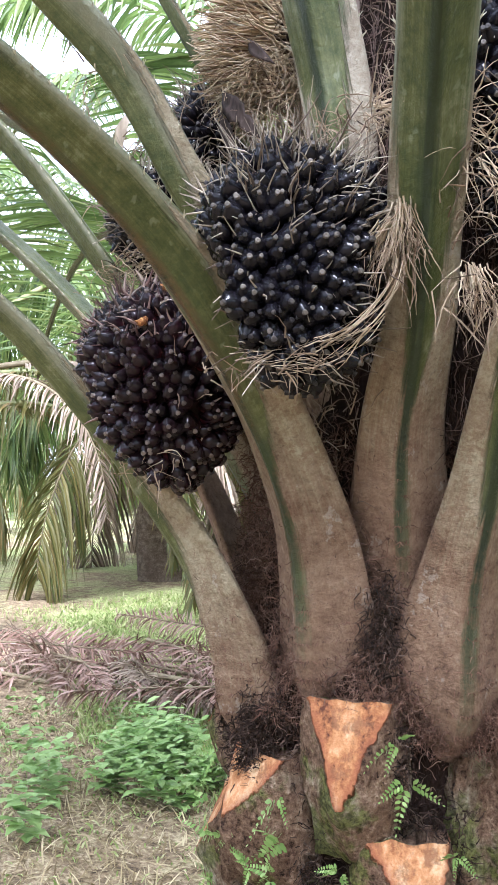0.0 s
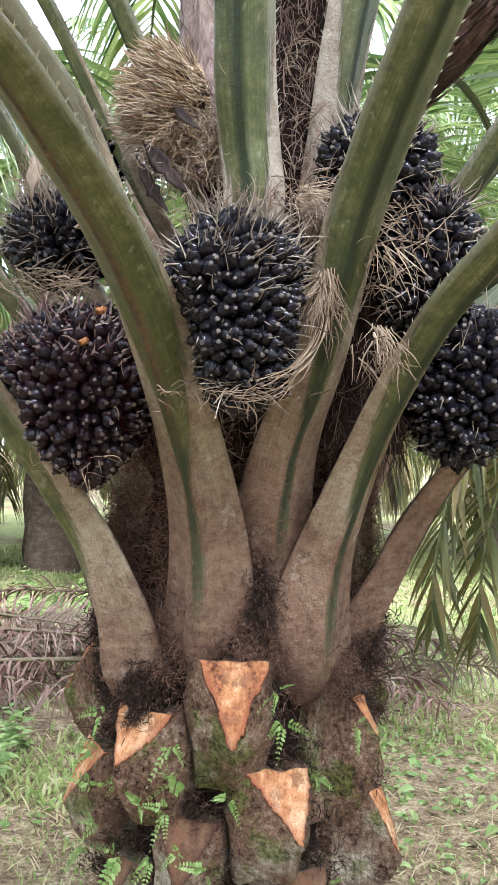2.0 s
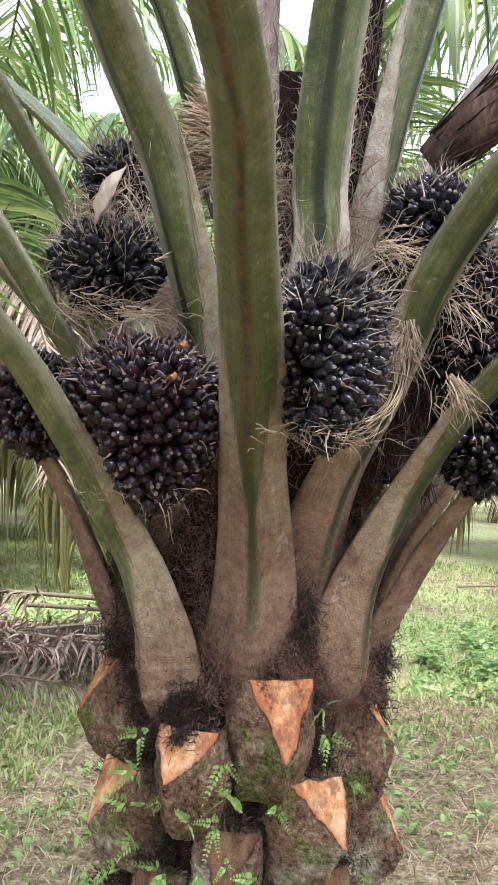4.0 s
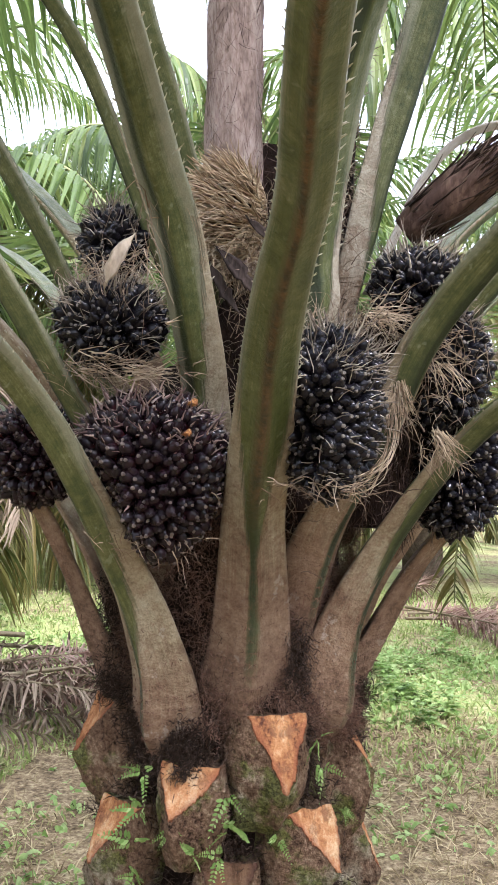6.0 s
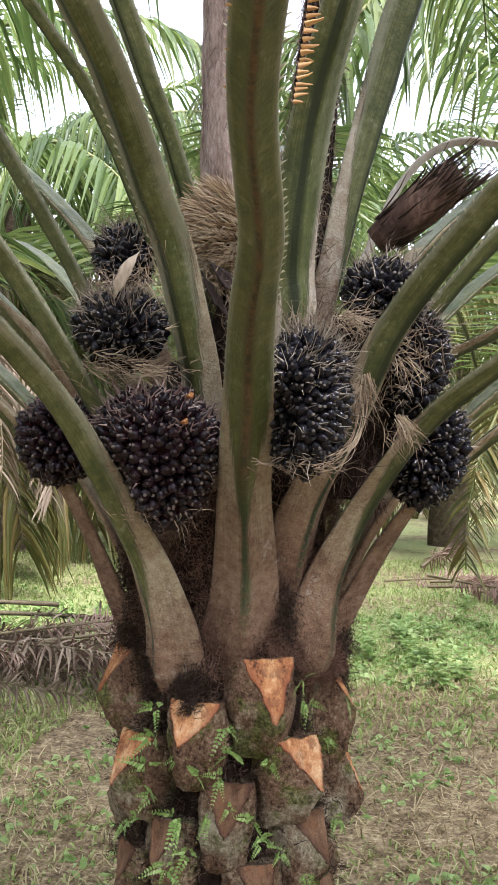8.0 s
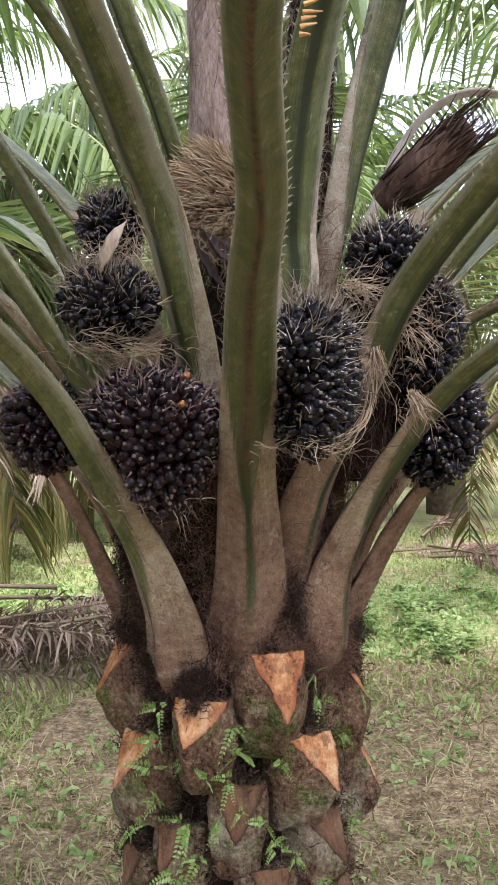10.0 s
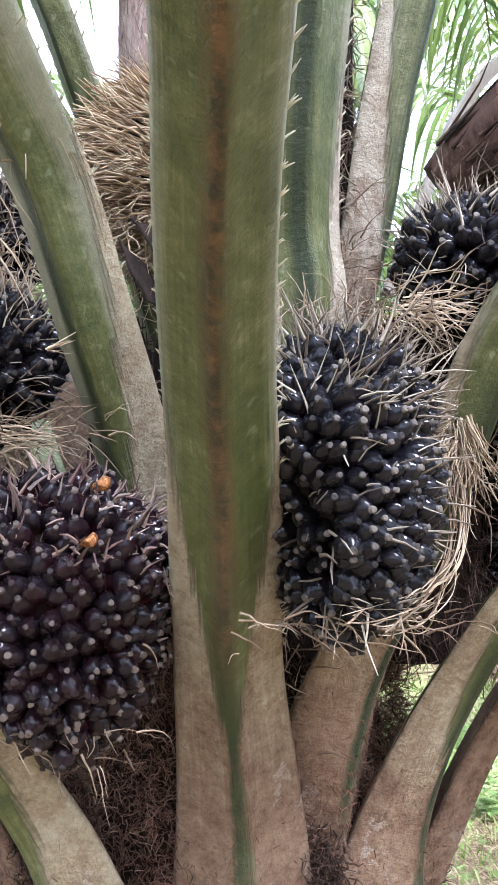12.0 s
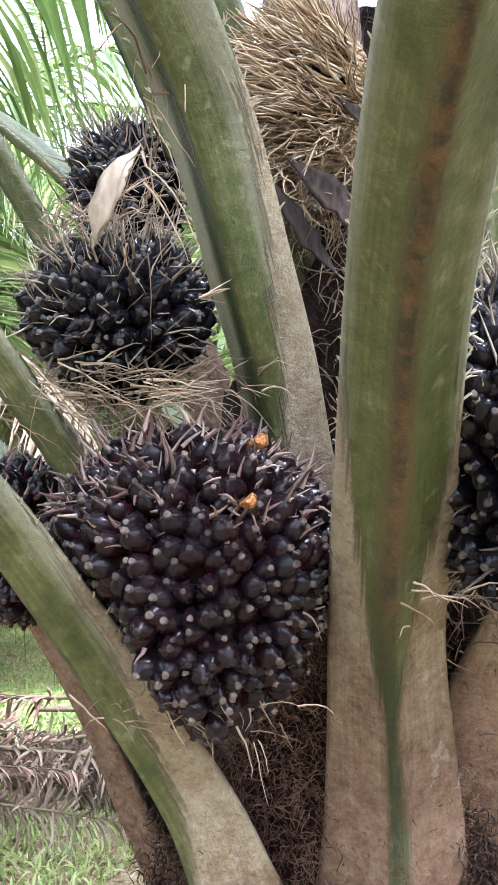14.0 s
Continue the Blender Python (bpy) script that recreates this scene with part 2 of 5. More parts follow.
M_DEAD = grained("dead_stalk", [(0.3, (0.26, 0.23, 0.19)), (0.55, (0.44, 0.41, 0.35)), (0.8, (0.56, 0.53, 0.47))], 25, 0.8, 0.2, (1, 1, 0.4), 0.5, 0.004)
M_THORN = varied("petiole_spine", [(0.45, 0.42, 0.30), (0.60, 0.56, 0.42), (0.35, 0.34, 0.20)], 0.6, 0.3)
M_THORN_ORANGE = varied("orange_spine", [(0.50, 0.28, 0.10), (0.62, 0.38, 0.16), (0.42, 0.22, 0.08)], 0.6, 0.3)
M_LEAF = varied("palm_leaflet", [(0.06, 0.105, 0.024), (0.11, 0.175, 0.042), (0.17, 0.245, 0.062), (0.26, 0.31, 0.09)], 0.38, 0.5, 0.5)
M_LEAF_YELLOW = varied("yellowing_leaflet", [(0.11, 0.13, 0.035), (0.22, 0.19, 0.055), (0.09, 0.115, 0.030), (0.30, 0.22, 0.08)], 0.5, 0.35, 0.4)
M_LEAF_DRY = varied("dry_leaflet", [(0.17, 0.125, 0.085), (0.29, 0.22, 0.155), (0.42, 0.34, 0.25), (0.12, 0.085, 0.055)], 0.85, 0.15, 0.15)
M_FERN = varied("fern_leaf", [(0.15, 0.27, 0.06), (0.24, 0.38, 0.10), (0.36, 0.50, 0.18)], 0.5, 0.3, 0.3)
M_GRASS = varied("grass_blade", [(0.20, 0.28, 0.07), (0.33, 0.42, 0.13), (0.44, 0.52, 0.19), (0.58, 0.56, 0.30)], 0.6, 0.25, 0.35)
M_STRAW = varied("dry_grass", [(0.16, 0.115, 0.06), (0.40, 0.32, 0.175), (0.60, 0.51, 0.31)], 0.85, 0.1, 0.1)
M_LEAF_FALLEN = varied("fallen_leaflet", [(0.14, 0.075, 0.052), (0.27, 0.165, 0.12), (0.42, 0.30, 0.235), (0.19, 0.105, 0.075)], 0.8, 0.2, 0.1)
M_WEED = varied("weed_leaf", [(0.20, 0.33, 0.08), (0.32, 0.47, 0.15), (0.44, 0.57, 0.23)], 0.5, 0.3, 0.35)
M_FAR_TRUNK = grained("weathered_trunk", [(0.3, (0.05, 0.036, 0.026)), (0.5, (0.14, 0.105, 0.075)), (0.7, (0.27, 0.22, 0.165))], 9, 0.95, 0.1, (1, 1, 1.5), 1.0, 0.05)
M_FIBRE_MAUVE = varied("mauve_fibre", [(0.06, 0.036, 0.03), (0.19, 0.125, 0.10), (0.34, 0.25, 0.20), (0.11, 0.07, 0.058)], 0.85, 0.15)
M_RACHIS = grained("frond_midrib", [(0.3, (0.09, 0.11, 0.03)), (0.7, (0.22, 0.22, 0.09))], 20, 0.6, 0.3)
M_RACHIS_DRY = grained("dry_midrib", [(0.3, (0.10, 0.08, 0.045)), (0.7, (0.24, 0.195, 0.115))], 20, 0.8, 0.2)


def stump_material():
    m = material("old_leaf_base", 0.92, 0.1)
    n = Net(m)
    v = n.coords()
    uv = n.t.nodes.new("ShaderNodeUVMap")
    sep = n.t.nodes.new("ShaderNodeSeparateXYZ")
    n.link(uv.outputs[0], sep.inputs[0])
    a = n.noise(v, 11, 5, 0.7)
    b = n.noise(v, 110, 4, 0.75)
    moss = n.noise(v, 9, 5, 0.7)
    big = n.noise(v, 4.5, 3, 0.6)
    hair = n.noise(v, 34, 5, 0.75, (1, 1, 0.3))
    f = n.math("ADD", n.math("MULTIPLY", a, 0.3), n.math("ADD", n.math("MULTIPLY", b, 0.4), n.math("MULTIPLY", hair, 0.3)))
    red = n.ramp(f, [(0.40, (0.016, 0.009, 0.006)), (0.46, (0.105, 0.062, 0.038)), (0.54, (0.20, 0.132, 0.084)), (0.63, (0.38, 0.29, 0.20))])
    grey = n.ramp(f, [(0.38, (0.05, 0.042, 0.027)), (0.46, (0.18, 0.155, 0.105)), (0.54, (0.30, 0.27, 0.19)), (0.64, (0.47, 0.45, 0.34))])
    c = n.mix(n.ramp(n.math("ADD", n.math("MULTIPLY", big, 0.7), n.math("MULTIPLY", a, 0.3)), [(0.50, (0, 0, 0)), (0.58, (0.9, 0.9, 0.9))]), red, grey)
    c = n.mix(n.ramp(moss, [(0.53, (0, 0, 0)), (0.61, (0.8, 0.8, 0.8))]), c, n.ramp(b, [(0.4, (0.03, 0.04, 0.008)), (0.6, (0.13, 0.15, 0.03))]))
    w = n.noise(v, 18, 5, 0.7, (1, 1, 0.3))
    k = n.math("ADD", n.math("MULTIPLY", w, 0.55), n.math("ADD", n.math("MULTIPLY", b, 0.2), n.math("MULTIPLY", a, 0.25)))
    wood = n.ramp(k, [(0.40, (0.09, 0.036, 0.022)), (0.455, (0.29, 0.125, 0.052)), (0.52, (0.44, 0.225, 0.100)), (0.60, (0.56, 0.40, 0.235))])
    old = n.ramp(k, [(0.38, (0.03, 0.016, 0.009)), (0.48, (0.11, 0.062, 0.036)), (0.58, (0.20, 0.125, 0.075)), (0.68, (0.32, 0.24, 0.156))])
    wood = n.mix(sep.outputs[1], wood, old)
    stain = n.noise(v, 27, 5, 0.7, (1, 1, 0.6))
    wood = n.mix(n.ramp(stain, [(0.54, (0, 0, 0)), (0.62, (0.7, 0.7, 0.7))]), wood, (0.17, 0.085, 0.045))
    rim = n.ramp(n.math("ADD", sep.outputs[0], n.math("MULTIPLY", n.math("SUBTRACT", a, 0.5), 0.2)), [(0.0, (0.85, 0.85, 0.85)), (0.11, (0, 0, 0))])
    wood = n.mix(rim, wood, n.mix(sep.outputs[1], (0.24, 0.085, 0.042), (0.06, 0.03, 0.022)))
    e = n.math("ADD", sep.outputs[0], n.math("ADD", n.math("MULTIPLY", n.math("SUBTRACT", a, 0.5), 0.22), n.math("MULTIPLY", n.math("SUBTRACT", hair, 0.5), 0.16)))
    mask = n.ramp(n.math("ADD", e, 0.5), [(0.49, (0, 0, 0)), (0.51, (1, 1, 1))])
    n.colour(n.mix(mask, c, wood))
    rough_h = n.math("ADD", f, n.math("MULTIPLY", b, 0.5))
    n.bump(n.math("MULTIPLY", rough_h, n.math("SUBTRACT", 1.0, n.math("MULTIPLY", mask, 0.65))), 1.0, 0.016)
    return m


def ground_material():
    m = material("plantation_ground", 0.95, 0.1)
    n = Net(m)
    v = n.coords()
    a = n.noise(v, 0.55, 4, 0.6)
    b = n.noise(v, 9, 5, 0.7)
    c = n.noise(v, 45, 3, 0.7)
    soil = n.ramp(n.math("ADD", n.math("MULTIPLY", b, 0.5), n.math("MULTIPLY", c, 0.5)), [(0.36, (0.06, 0.042, 0.026)), (0.5, (0.23, 0.170, 0.100)), (0.64, (0.47, 0.39, 0.24))])
    green = n.ramp(c, [(0.3, (0.18, 0.22, 0.07)), (0.5, (0.32, 0.36, 0.14)), (0.7, (0.46, 0.49, 0.24))])
    f = n.math("ADD", n.math("MULTIPLY", a, 0.75), n.math("MULTIPLY", b, 0.25))
    sep = n.t.nodes.new("ShaderNodeSeparateXYZ")
    n.link(v, sep.inputs[0])
    bare = n.ramp(n.math("MULTIPLY", sep.outputs[1], 0.1), [(0.25, (0.16, 0.16, 0.16)), (0.45, (0, 0, 0))])   # trodden round the palm
    f = n.math("SUBTRACT", f, bare)
    n.colour(n.mix(n.ramp(f, [(0.42, (0, 0, 0)), (0.56, (1, 1, 1))]), soil, green))
    n.bump(n.math("ADD", b, c), 0.8, 0.03)
    return m


M_STUMP = stump_material()
M_GROUND = ground_material()


# ---- mesh helpers ----
def mesh_object(name, verts, faces, mats, parent=None, label="", smooth=True, uvs=None, slots=None):
    me = bpy.data.meshes.new(name)
    me.from_pydata([tuple(v) for v in verts], [], faces)
    for m in mats if isinstance(mats, (list, tuple)) else [mats]:
        me.materials.append(m)
    if smooth:
        me.polygons.foreach_set("use_smooth", [True] * len(me.polygons))
    if slots is not None:
        me.polygons.foreach_set("material_index", slots)
    if uvs is not None:
        layer = me.uv_layers.new(name="UVMap")
        idx = np.empty(len(me.loops), dtype=np.int32)
        me.loops.foreach_get("vertex_index", idx)
        layer.data.foreach_set("uv", np.asarray(uvs, dtype=np.float32)[idx].ravel())
    me.update()
    ob = new(name, me)
    ob.parent = parent
    if label:
        ob["label"] = label
    return ob


def spline(points, step):
    """A smooth curve through rows of numbers, resampled at even steps of its first three columns."""
    p = np.array(points, float)
    q = np.vstack([2 * p[0] - p[1], p, 2 * p[-1] - p[-2]])
    out = []
    for i in range(1, len(q) - 2):
        for u in np.linspace(0, 1, 24, endpoint=False):
            a, b, c, d = q[i - 1], q[i], q[i + 1], q[i + 2]
            out.append(0.5 * (2 * b + (c - a) * u + (2 * a - 5 * b + 4 * c - d) * u**2 + (3 * b - a - 3 * c + d) * u**3))
    out.append(p[-1])
    out = np.array(out)
    s = np.r_[0, np.cumsum(np.linalg.norm(np.diff(out[:, :3], axis=0), axis=1))]
    t = np.linspace(0, s[-1], max(3, int(s[-1] / step)))
    return np.stack([np.interp(t, s, col) for col in out.T], 1), t


def unit(v):
    v = np.asarray(v, float)
    return v / np.maximum(np.linalg.norm(v, axis=-1, keepdims=True), 1e-9)


def strand_mesh(starts, dirs, lengths, width, rng, sag=0.4, curl=0.3, segs=3, flat=1.0):
    """Thin tapered three-sided threads, as one list of points and faces."""
    n = len(starts)
    starts, d = np.asarray(starts, float), unit(dirs)
    lengths = np.broadcast_to(np.asarray(lengths, float), (n,))
    width = np.broadcast_to(np.asarray(width, float), (n,))
    pts, p, way = [starts], starts, d
    for k in range(segs):
        p = p + way * (lengths / segs)[:, None]
        pts.append(p)
        way = unit(way + rng.normal(0, curl * 0.55, (n, 3)) - np.array([0, 0, 1]) * sag * 0.45)
    pts = np.stack(pts, 1)
    side = unit(np.cross(d, rng.normal(0, 1, (n, 3))))
    up = unit(np.cross(side, d))
    verts = []
    for k in range(segs + 1):
        w = (width * (1 - 0.75 * k / segs))[:, None]
        for a in (0, 2.094, 4.189):
            verts.append(pts[:, k] + (side * math.cos(a) + up * math.sin(a) * flat) * w)
    verts = np.stack(verts, 1)
    m = 3 * (segs + 1)
    one = [(3 * k + j, 3 * k + (j + 1) % 3, 3 * k + 3 + (j + 1) % 3, 3 * k + 3 + j) for k in range(segs) for j in range(3)]
    one = np.array(one)
    faces = (one[None] + (np.arange(n) * m)[:, None, None]).reshape(-1, 4)
    return verts.reshape(-1, 3), faces.tolist()


def strands(name, starts, dirs, lengths, width, mat, parent, seed, label="", **kw):
    v, f = strand_mesh(starts, dirs, lengths, width, np.random.default_rng(seed), **kw)
    ob = mesh_object(name, v, f, mat, parent, label)
    ob["kind"] = "stuff"
    return ob


def wobble(v, scale, amount):
    """Push points about by smooth noise."""
    return [Vector(p) + amount * Vector(noise.noise_vector(Vector(p) * scale)) for p in v]


# ---- ground ----
def make_ground():
    rng = np.random.default_rng(3)
    xs = np.r_[np.linspace(-60, -7, 12), np.linspace(-6, 6, 61), np.linspace(7, 60, 12)] * 1.0
    ys = np.r_[np.linspace(-40, -4, 8), np.linspace(-3, 12, 76), np.linspace(13, 300, 20)]
    verts = []
    for y in ys:
        for x in xs:
            verts.append((x * (1 if y < 20 else y / 20), y, 0.05 * noise.noise((x * 0.7, y * 0.7, 0)) + 0.02 * noise.noise((x * 3, y * 3, 4))))
    w = len(xs)
    faces = [(j * w + i, j * w + i + 1, (j + 1) * w + i + 1, (j + 1) * w + i) for j in range(len(ys) - 1) for i in range(w - 1)]
    ob = mesh_object("ground", verts, faces, M_GROUND)
    tagged(ob, "grassy plantation floor with bare dry patches", "ground", kind="structure")


make_ground()

# ---- the oil palm ----
AXIS = np.array([-0.043, -0.08])
palm = new("oil_palm")
palm.location = (AXIS[0], AXIS[1], 0)
tagged(palm, "mature oil palm with pruned trunk, black fruit bunches, green fronds", "palm tree")
ORIGIN = np.array([AXIS[0], AXIS[1], 0.0])


def local(p):
    return np.asarray(p, float) - ORIGIN


def radial(az, r, z):
    a = radians(az)
    return np.array([r * math.cos(a), r * math.sin(a), z])


def make_trunk():
    n, rows = 48, 60
    verts = []
    for j in range(rows + 1):
        z = -0.05 + 1.85 * j / rows
        r = 0.212 - 0.035 * max(0.0, z - 1.05) / 0.75
        r += 0.06 * max(0, 0.25 - z) / 0.25
        for i in range(n):
            a = 2 * math.pi * i / n
            k = r + 0.02 * noise.noise((math.cos(a) * 3, math.sin(a) * 3, z * 7))
            verts.append((k * math.cos(a), k * math.sin(a), z))
    faces = [(j * n + i, j * n + (i + 1) % n, (j + 1) * n + (i + 1) % n, (j + 1) * n + i) for j in range(rows) for i in range(n)]
    faces.append(tuple(range(rows * n, rows * n + n)))
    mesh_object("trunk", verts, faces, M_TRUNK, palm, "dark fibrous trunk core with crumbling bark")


make_trunk()


def leaf_base(az, z_top, width, height, depth, cut, seed, r0=0.225, old=0.0):
    """The stub of a pruned leaf: a keeled shield with a flat top, sliced off on a slant that leaves a three-cornered face.
    cut: where that face begins and ends along the top, where its lower point lies, and how far down."""
    rng = np.random.default_rng(seed)
    n, m = 30, 30
    left, right, point, drop = cut
    verts, uvs = [], []
    off = Vector((seed, 0, 0))
    t0 = 1 - drop / height
    for j in range(m + 1):
        t = j / m                       # 0 at the foot, 1 at the flat top
        w = width * 0.5 * (0.70 + 0.30 * min(1.0, t * 1.7) - 0.08 * max(0, t - 0.8) / 0.2)
        slope = max(0.0, (t - t0) / (1 - t0))
        for i in range(n + 1):
            u = 1 - i / n * 2
            arm = (right - point) if u > point else (point - left)
            side = abs(u - point) / max(0.12, arm)
            full = depth * (0.25 + 0.75 * min(1, t * 2.2) ** 0.6)
            raw = full * max(0.02, 1 - 0.55 * side ** 1.1)
            if abs(u) > 0.86:
                raw *= 1 - 0.7 * ((abs(u) - 0.86) / 0.14) ** 2
            flat = depth * (1 - 0.55 * slope)
            inside = (slope - side) * 0.5 if slope > 0 else -0.5
            out = min(raw, flat)
            v = Vector((-u * w, out, z_top - height * (1 - t) + (0.006 * noise.noise((u * 2.2, seed, 3)) if j == m else 0)))
            k = 0.3 if inside > 0 else 1.0
            v += k * (0.008 * Vector(noise.noise_vector(v * 12 + off)) + 0.004 * Vector(noise.noise_vector(v * 40 + off)) + 0.0035 * Vector(noise.noise_vector(v * 105 + off)))
            verts.append(tuple(v))
            uvs.append((inside, old))
    faces = [(j * (n + 1) + i, j * (n + 1) + i + 1, (j + 1) * (n + 1) + i + 1, (j + 1) * (n + 1) + i) for j in range(m) for i in range(n)]
    ring = [j * (n + 1) for j in range(m + 1)] + [m * (n + 1) + i for i in range(1, n + 1)] + [j * (n + 1) + n for j in range(m - 1, -1, -1)] + [i for i in range(n - 1, 0, -1)]
    b0 = len(verts)
    for k in ring:                      # sides, top and foot go back into the trunk
        verts.append(verts[k])
        uvs.append((-0.5, 0.0))
    for k in ring:
        x, y, z = verts[k]
        verts.append((x * 0.86, -0.10, z - 0.012 + 0.006 * rng.normal()))
        uvs.append((-0.5, 0.0))
    q = len(ring)
    for k in range(q):
        faces.append((b0 + k, b0 + q + k, b0 + q + (k + 1) % q, b0 + (k + 1) % q))
    ob = mesh_object("leaf_base", verts, faces, M_STUMP, palm,
                     "old leaf stub with a fresh orange cut face" if old < 0.5 else "weathered grey-brown leaf stub", uvs=uvs)
    ob.data.set_sharp_from_angle(angle=0.6)
    a = radians(az)
    ob.matrix_local = Matrix.Translation((r0 * math.cos(a), r0 * math.sin(a), 0)) @ Matrix.Rotation(a - math.pi / 2, 4, "Z")
    return ob


def lattice(i, j):
    return -65 - 32 * i + 16 * j, 1.16 - 0.095 * i - 0.175 * j


# width, height, depth, cut face
CUT_AT = {(0, 0): (0.150, 0.22, 0.105, (-0.72, 0.95, 0.15, 0.125)), (1, 0): (0.140, 0.20, 0.10, (-0.85, 0.98, -0.25, 0.095)), (0, 1): (0.135, 0.20, 0.11, (-0.75, 0.98, 0.5, 0.105)),
          (2, 0): (0.13, 0.20, 0.10, (-0.95, 0.95, -0.45, 0.115)), (2, -1): (0.135, 0.21, 0.10, (-0.9, 0.6, -0.35, 0.11)), (-1, 1): (0.120, 0.21, 0.075, (0.30, 0.98, 0.80, 0.07)), (-1, 2): (0.135, 0.20, 0.10, (-0.1, 0.95, 0.4, 0.11))}
for i in range(-6, 7):
    for j in range(-4, 9):
        az, z = lattice(i, j)
        if not (0.12 < z < 1.20 and -65 - 185 < az < -65 + 175):
            continue
        rng = random.Random(i * 31 + j)
        w, h, d, cut = CUT_AT.get((i, j), (0.142 + rng.uniform(-0.02, 0.012), 0.20, 0.062 + rng.uniform(-0.02, 0.012), (rng.uniform(-1, -0.5), rng.uniform(0.5, 1), rng.uniform(-0.35, 0.35), rng.uniform(0.08, 0.13))))
        leaf_base(az, z, w, h, d, cut, 100 + i * 17 + j, old=0.0 if (i, j) in CUT_AT else 1.0)


def petiole(az, profile, seed, thorns=0.45, frond_from=None, length=3.4, thick=0.72, one_sided=False, label="green leaf stalk with brown scurfy foot and spiny edges", mat=None, lift=0.0, end_drop=0.5, scurf=0):
    """A leaf stalk that leaves the trunk in one upright plane: rows of distance from the axis, height, half width, shift sideways."""
    rng = np.random.default_rng(seed)
    rows = [(p[0], p[1], p[3] if len(p) > 3 else 0.0, p[2]) for p in profile]
    (r1, z1, l1, w1), (r0, z0, _, w0) = rows[-1], rows[-2]
    el = math.atan2(z1 - z0, r1 - r0)
    step, r, z, w, run = 0.25, r1, z1, w1, 0.0
    while run < length:                 # the stalk goes on into an arching frond
        el -= end_drop * step * 0.6
        r, z, w, run = r + step * math.cos(el), z + step * math.sin(el), max(0.012, w * 0.93), run + step
        rows.append((r, z, l1, w))
    c, s = spline(rows, 0.022)
    a = radians(az)
    er, el_ = np.array([math.cos(a), math.sin(a), 0]), np.array([-math.sin(a), math.cos(a), 0])
    tang = unit(np.gradient(c[:, :2], axis=0))
    prof = [(-1.0, 0.0), (-0.94, 0.14), (-0.66, 0.32), (-0.38, 0.50), (-0.14, 0.74), (0.0, 0.79), (0.14, 0.74), (0.38, 0.50), (0.66, 0.32), (0.94, 0.14), (1.0, 0.0), (0.92, -0.10), (0.45, -0.06), (0.0, -0.02), (-0.45, -0.06), (-0.92, -0.10)]
    verts, uvs = [], []
    centre, nrm = [], []
    for (r, z, shift, w), (tr, tz), d in zip(c, tang, s):
        p = er * r + el_ * shift + np.array([0, 0, z])
        p = p + el_ * 0.006 * noise.noise((seed, d * 2.2, 0))
        out = er * tz - np.array([0, 0, tr])     # the outer, lower side
        centre.append(p)
        nrm.append(out)
        wide = w * (1 + 0.04 * noise.noise((seed + 3, d * 6, 0)))
        for k, (u, v) in enumerate(prof):
            q = p + el_ * u * wide + out * (v - 0.35) * wide * 2 * thick * 0.75
            q = q + out * 0.003 * noise.noise((seed + k, d * 9, 1))
            verts.append(q)
            uvs.append((0.5 + 0.5 * u if k < 11 else 0.78, d + lift))
    n, rows_n = len(prof), len(c)
    faces = [(j * n + i, j * n + (i + 1) % n, (j + 1) * n + (i + 1) % n, (j + 1) * n + i) for j in range(rows_n - 1) for i in range(n)]
    faces.append(tuple(range((rows_n - 1) * n, rows_n * n)))
    ob = mesh_object("leaf_stalk", verts, faces, mat or M_PETIOLE, palm, label, uvs=uvs)
    centre, nrm = np.array(centre), np.array(nrm)
    # spines along both edges
    frond_at = frond_from if frond_from is not None else 1.5
    st, dr, ln, wd = [], [], [], []
    for side in (-1, 1):
        d = thorns
        while d < frond_at:
            k = np.searchsorted(s, d)
            if k >= len(s) - 1:
                break
            t3 = unit(centre[k + 1] - centre[k])
            st.append(centre[k] + el_ * side * c[k, 3] * 0.96 - nrm[k] * c[k, 3] * 0.50 * thick)
            dr.append(el_ * side * rng.uniform(0.5, 0.9) + t3 * rng.uniform(0.5, 1.1) - nrm[k] * rng.uniform(-0.1, 0.4))
            ln.append(rng.uniform(0.007, 0.012) * ((0.95 if side > 0 else 0.5) if one_sided else 1.0))
            wd.append(rng.uniform(0.0009, 0.0016))
            d += rng.uniform(0.007, 0.011)
    if st:
        strands("edge_spines", st, dr, ln, wd, M_THORN, ob, seed, "pale hooked spines along the stalk's edges", sag=0.0, curl=0.25, segs=2)
    if scurf:
        st, dr = [], []
        for _ in range(scurf):
            d = abs(rng.normal(0, 0.09)) + 0.02
            k = min(int(np.searchsorted(s, d)), len(s) - 2)
            i = int(rng.integers(0, 10))
            f = rng.random()
            st.append(np.array(verts[k * n + i]) * (1 - f) + np.array(verts[k * n + i + 1]) * f)
            dr.append(nrm[k] * 0.15 + rng.normal(0, 0.5, 3) - np.array([0, 0, 0.3]))
        strands("scurf", st, dr, rng.uniform(0.004, 0.014, scurf), rng.uniform(0.0004, 0.0010, scurf), M_FIBRE_RED, ob, seed + 7, "reddish-brown scurf on the stalk's foot", sag=0.3, curl=0.9, segs=3)
    # leaflets on the outer part
    lv, lf = [], []
    d = frond_at
    while d < s[-1] - 0.05:
        k = min(np.searchsorted(s, d), len(s) - 2)
        t3 = unit(centre[k + 1] - centre[k])
        for side in (-1, 1):
            L = 0.75 * (0.45 + 0.55 * math.sin(math.pi * min(1, (d - frond_at + 0.25) / (s[-1] - frond_at + 0.4))))
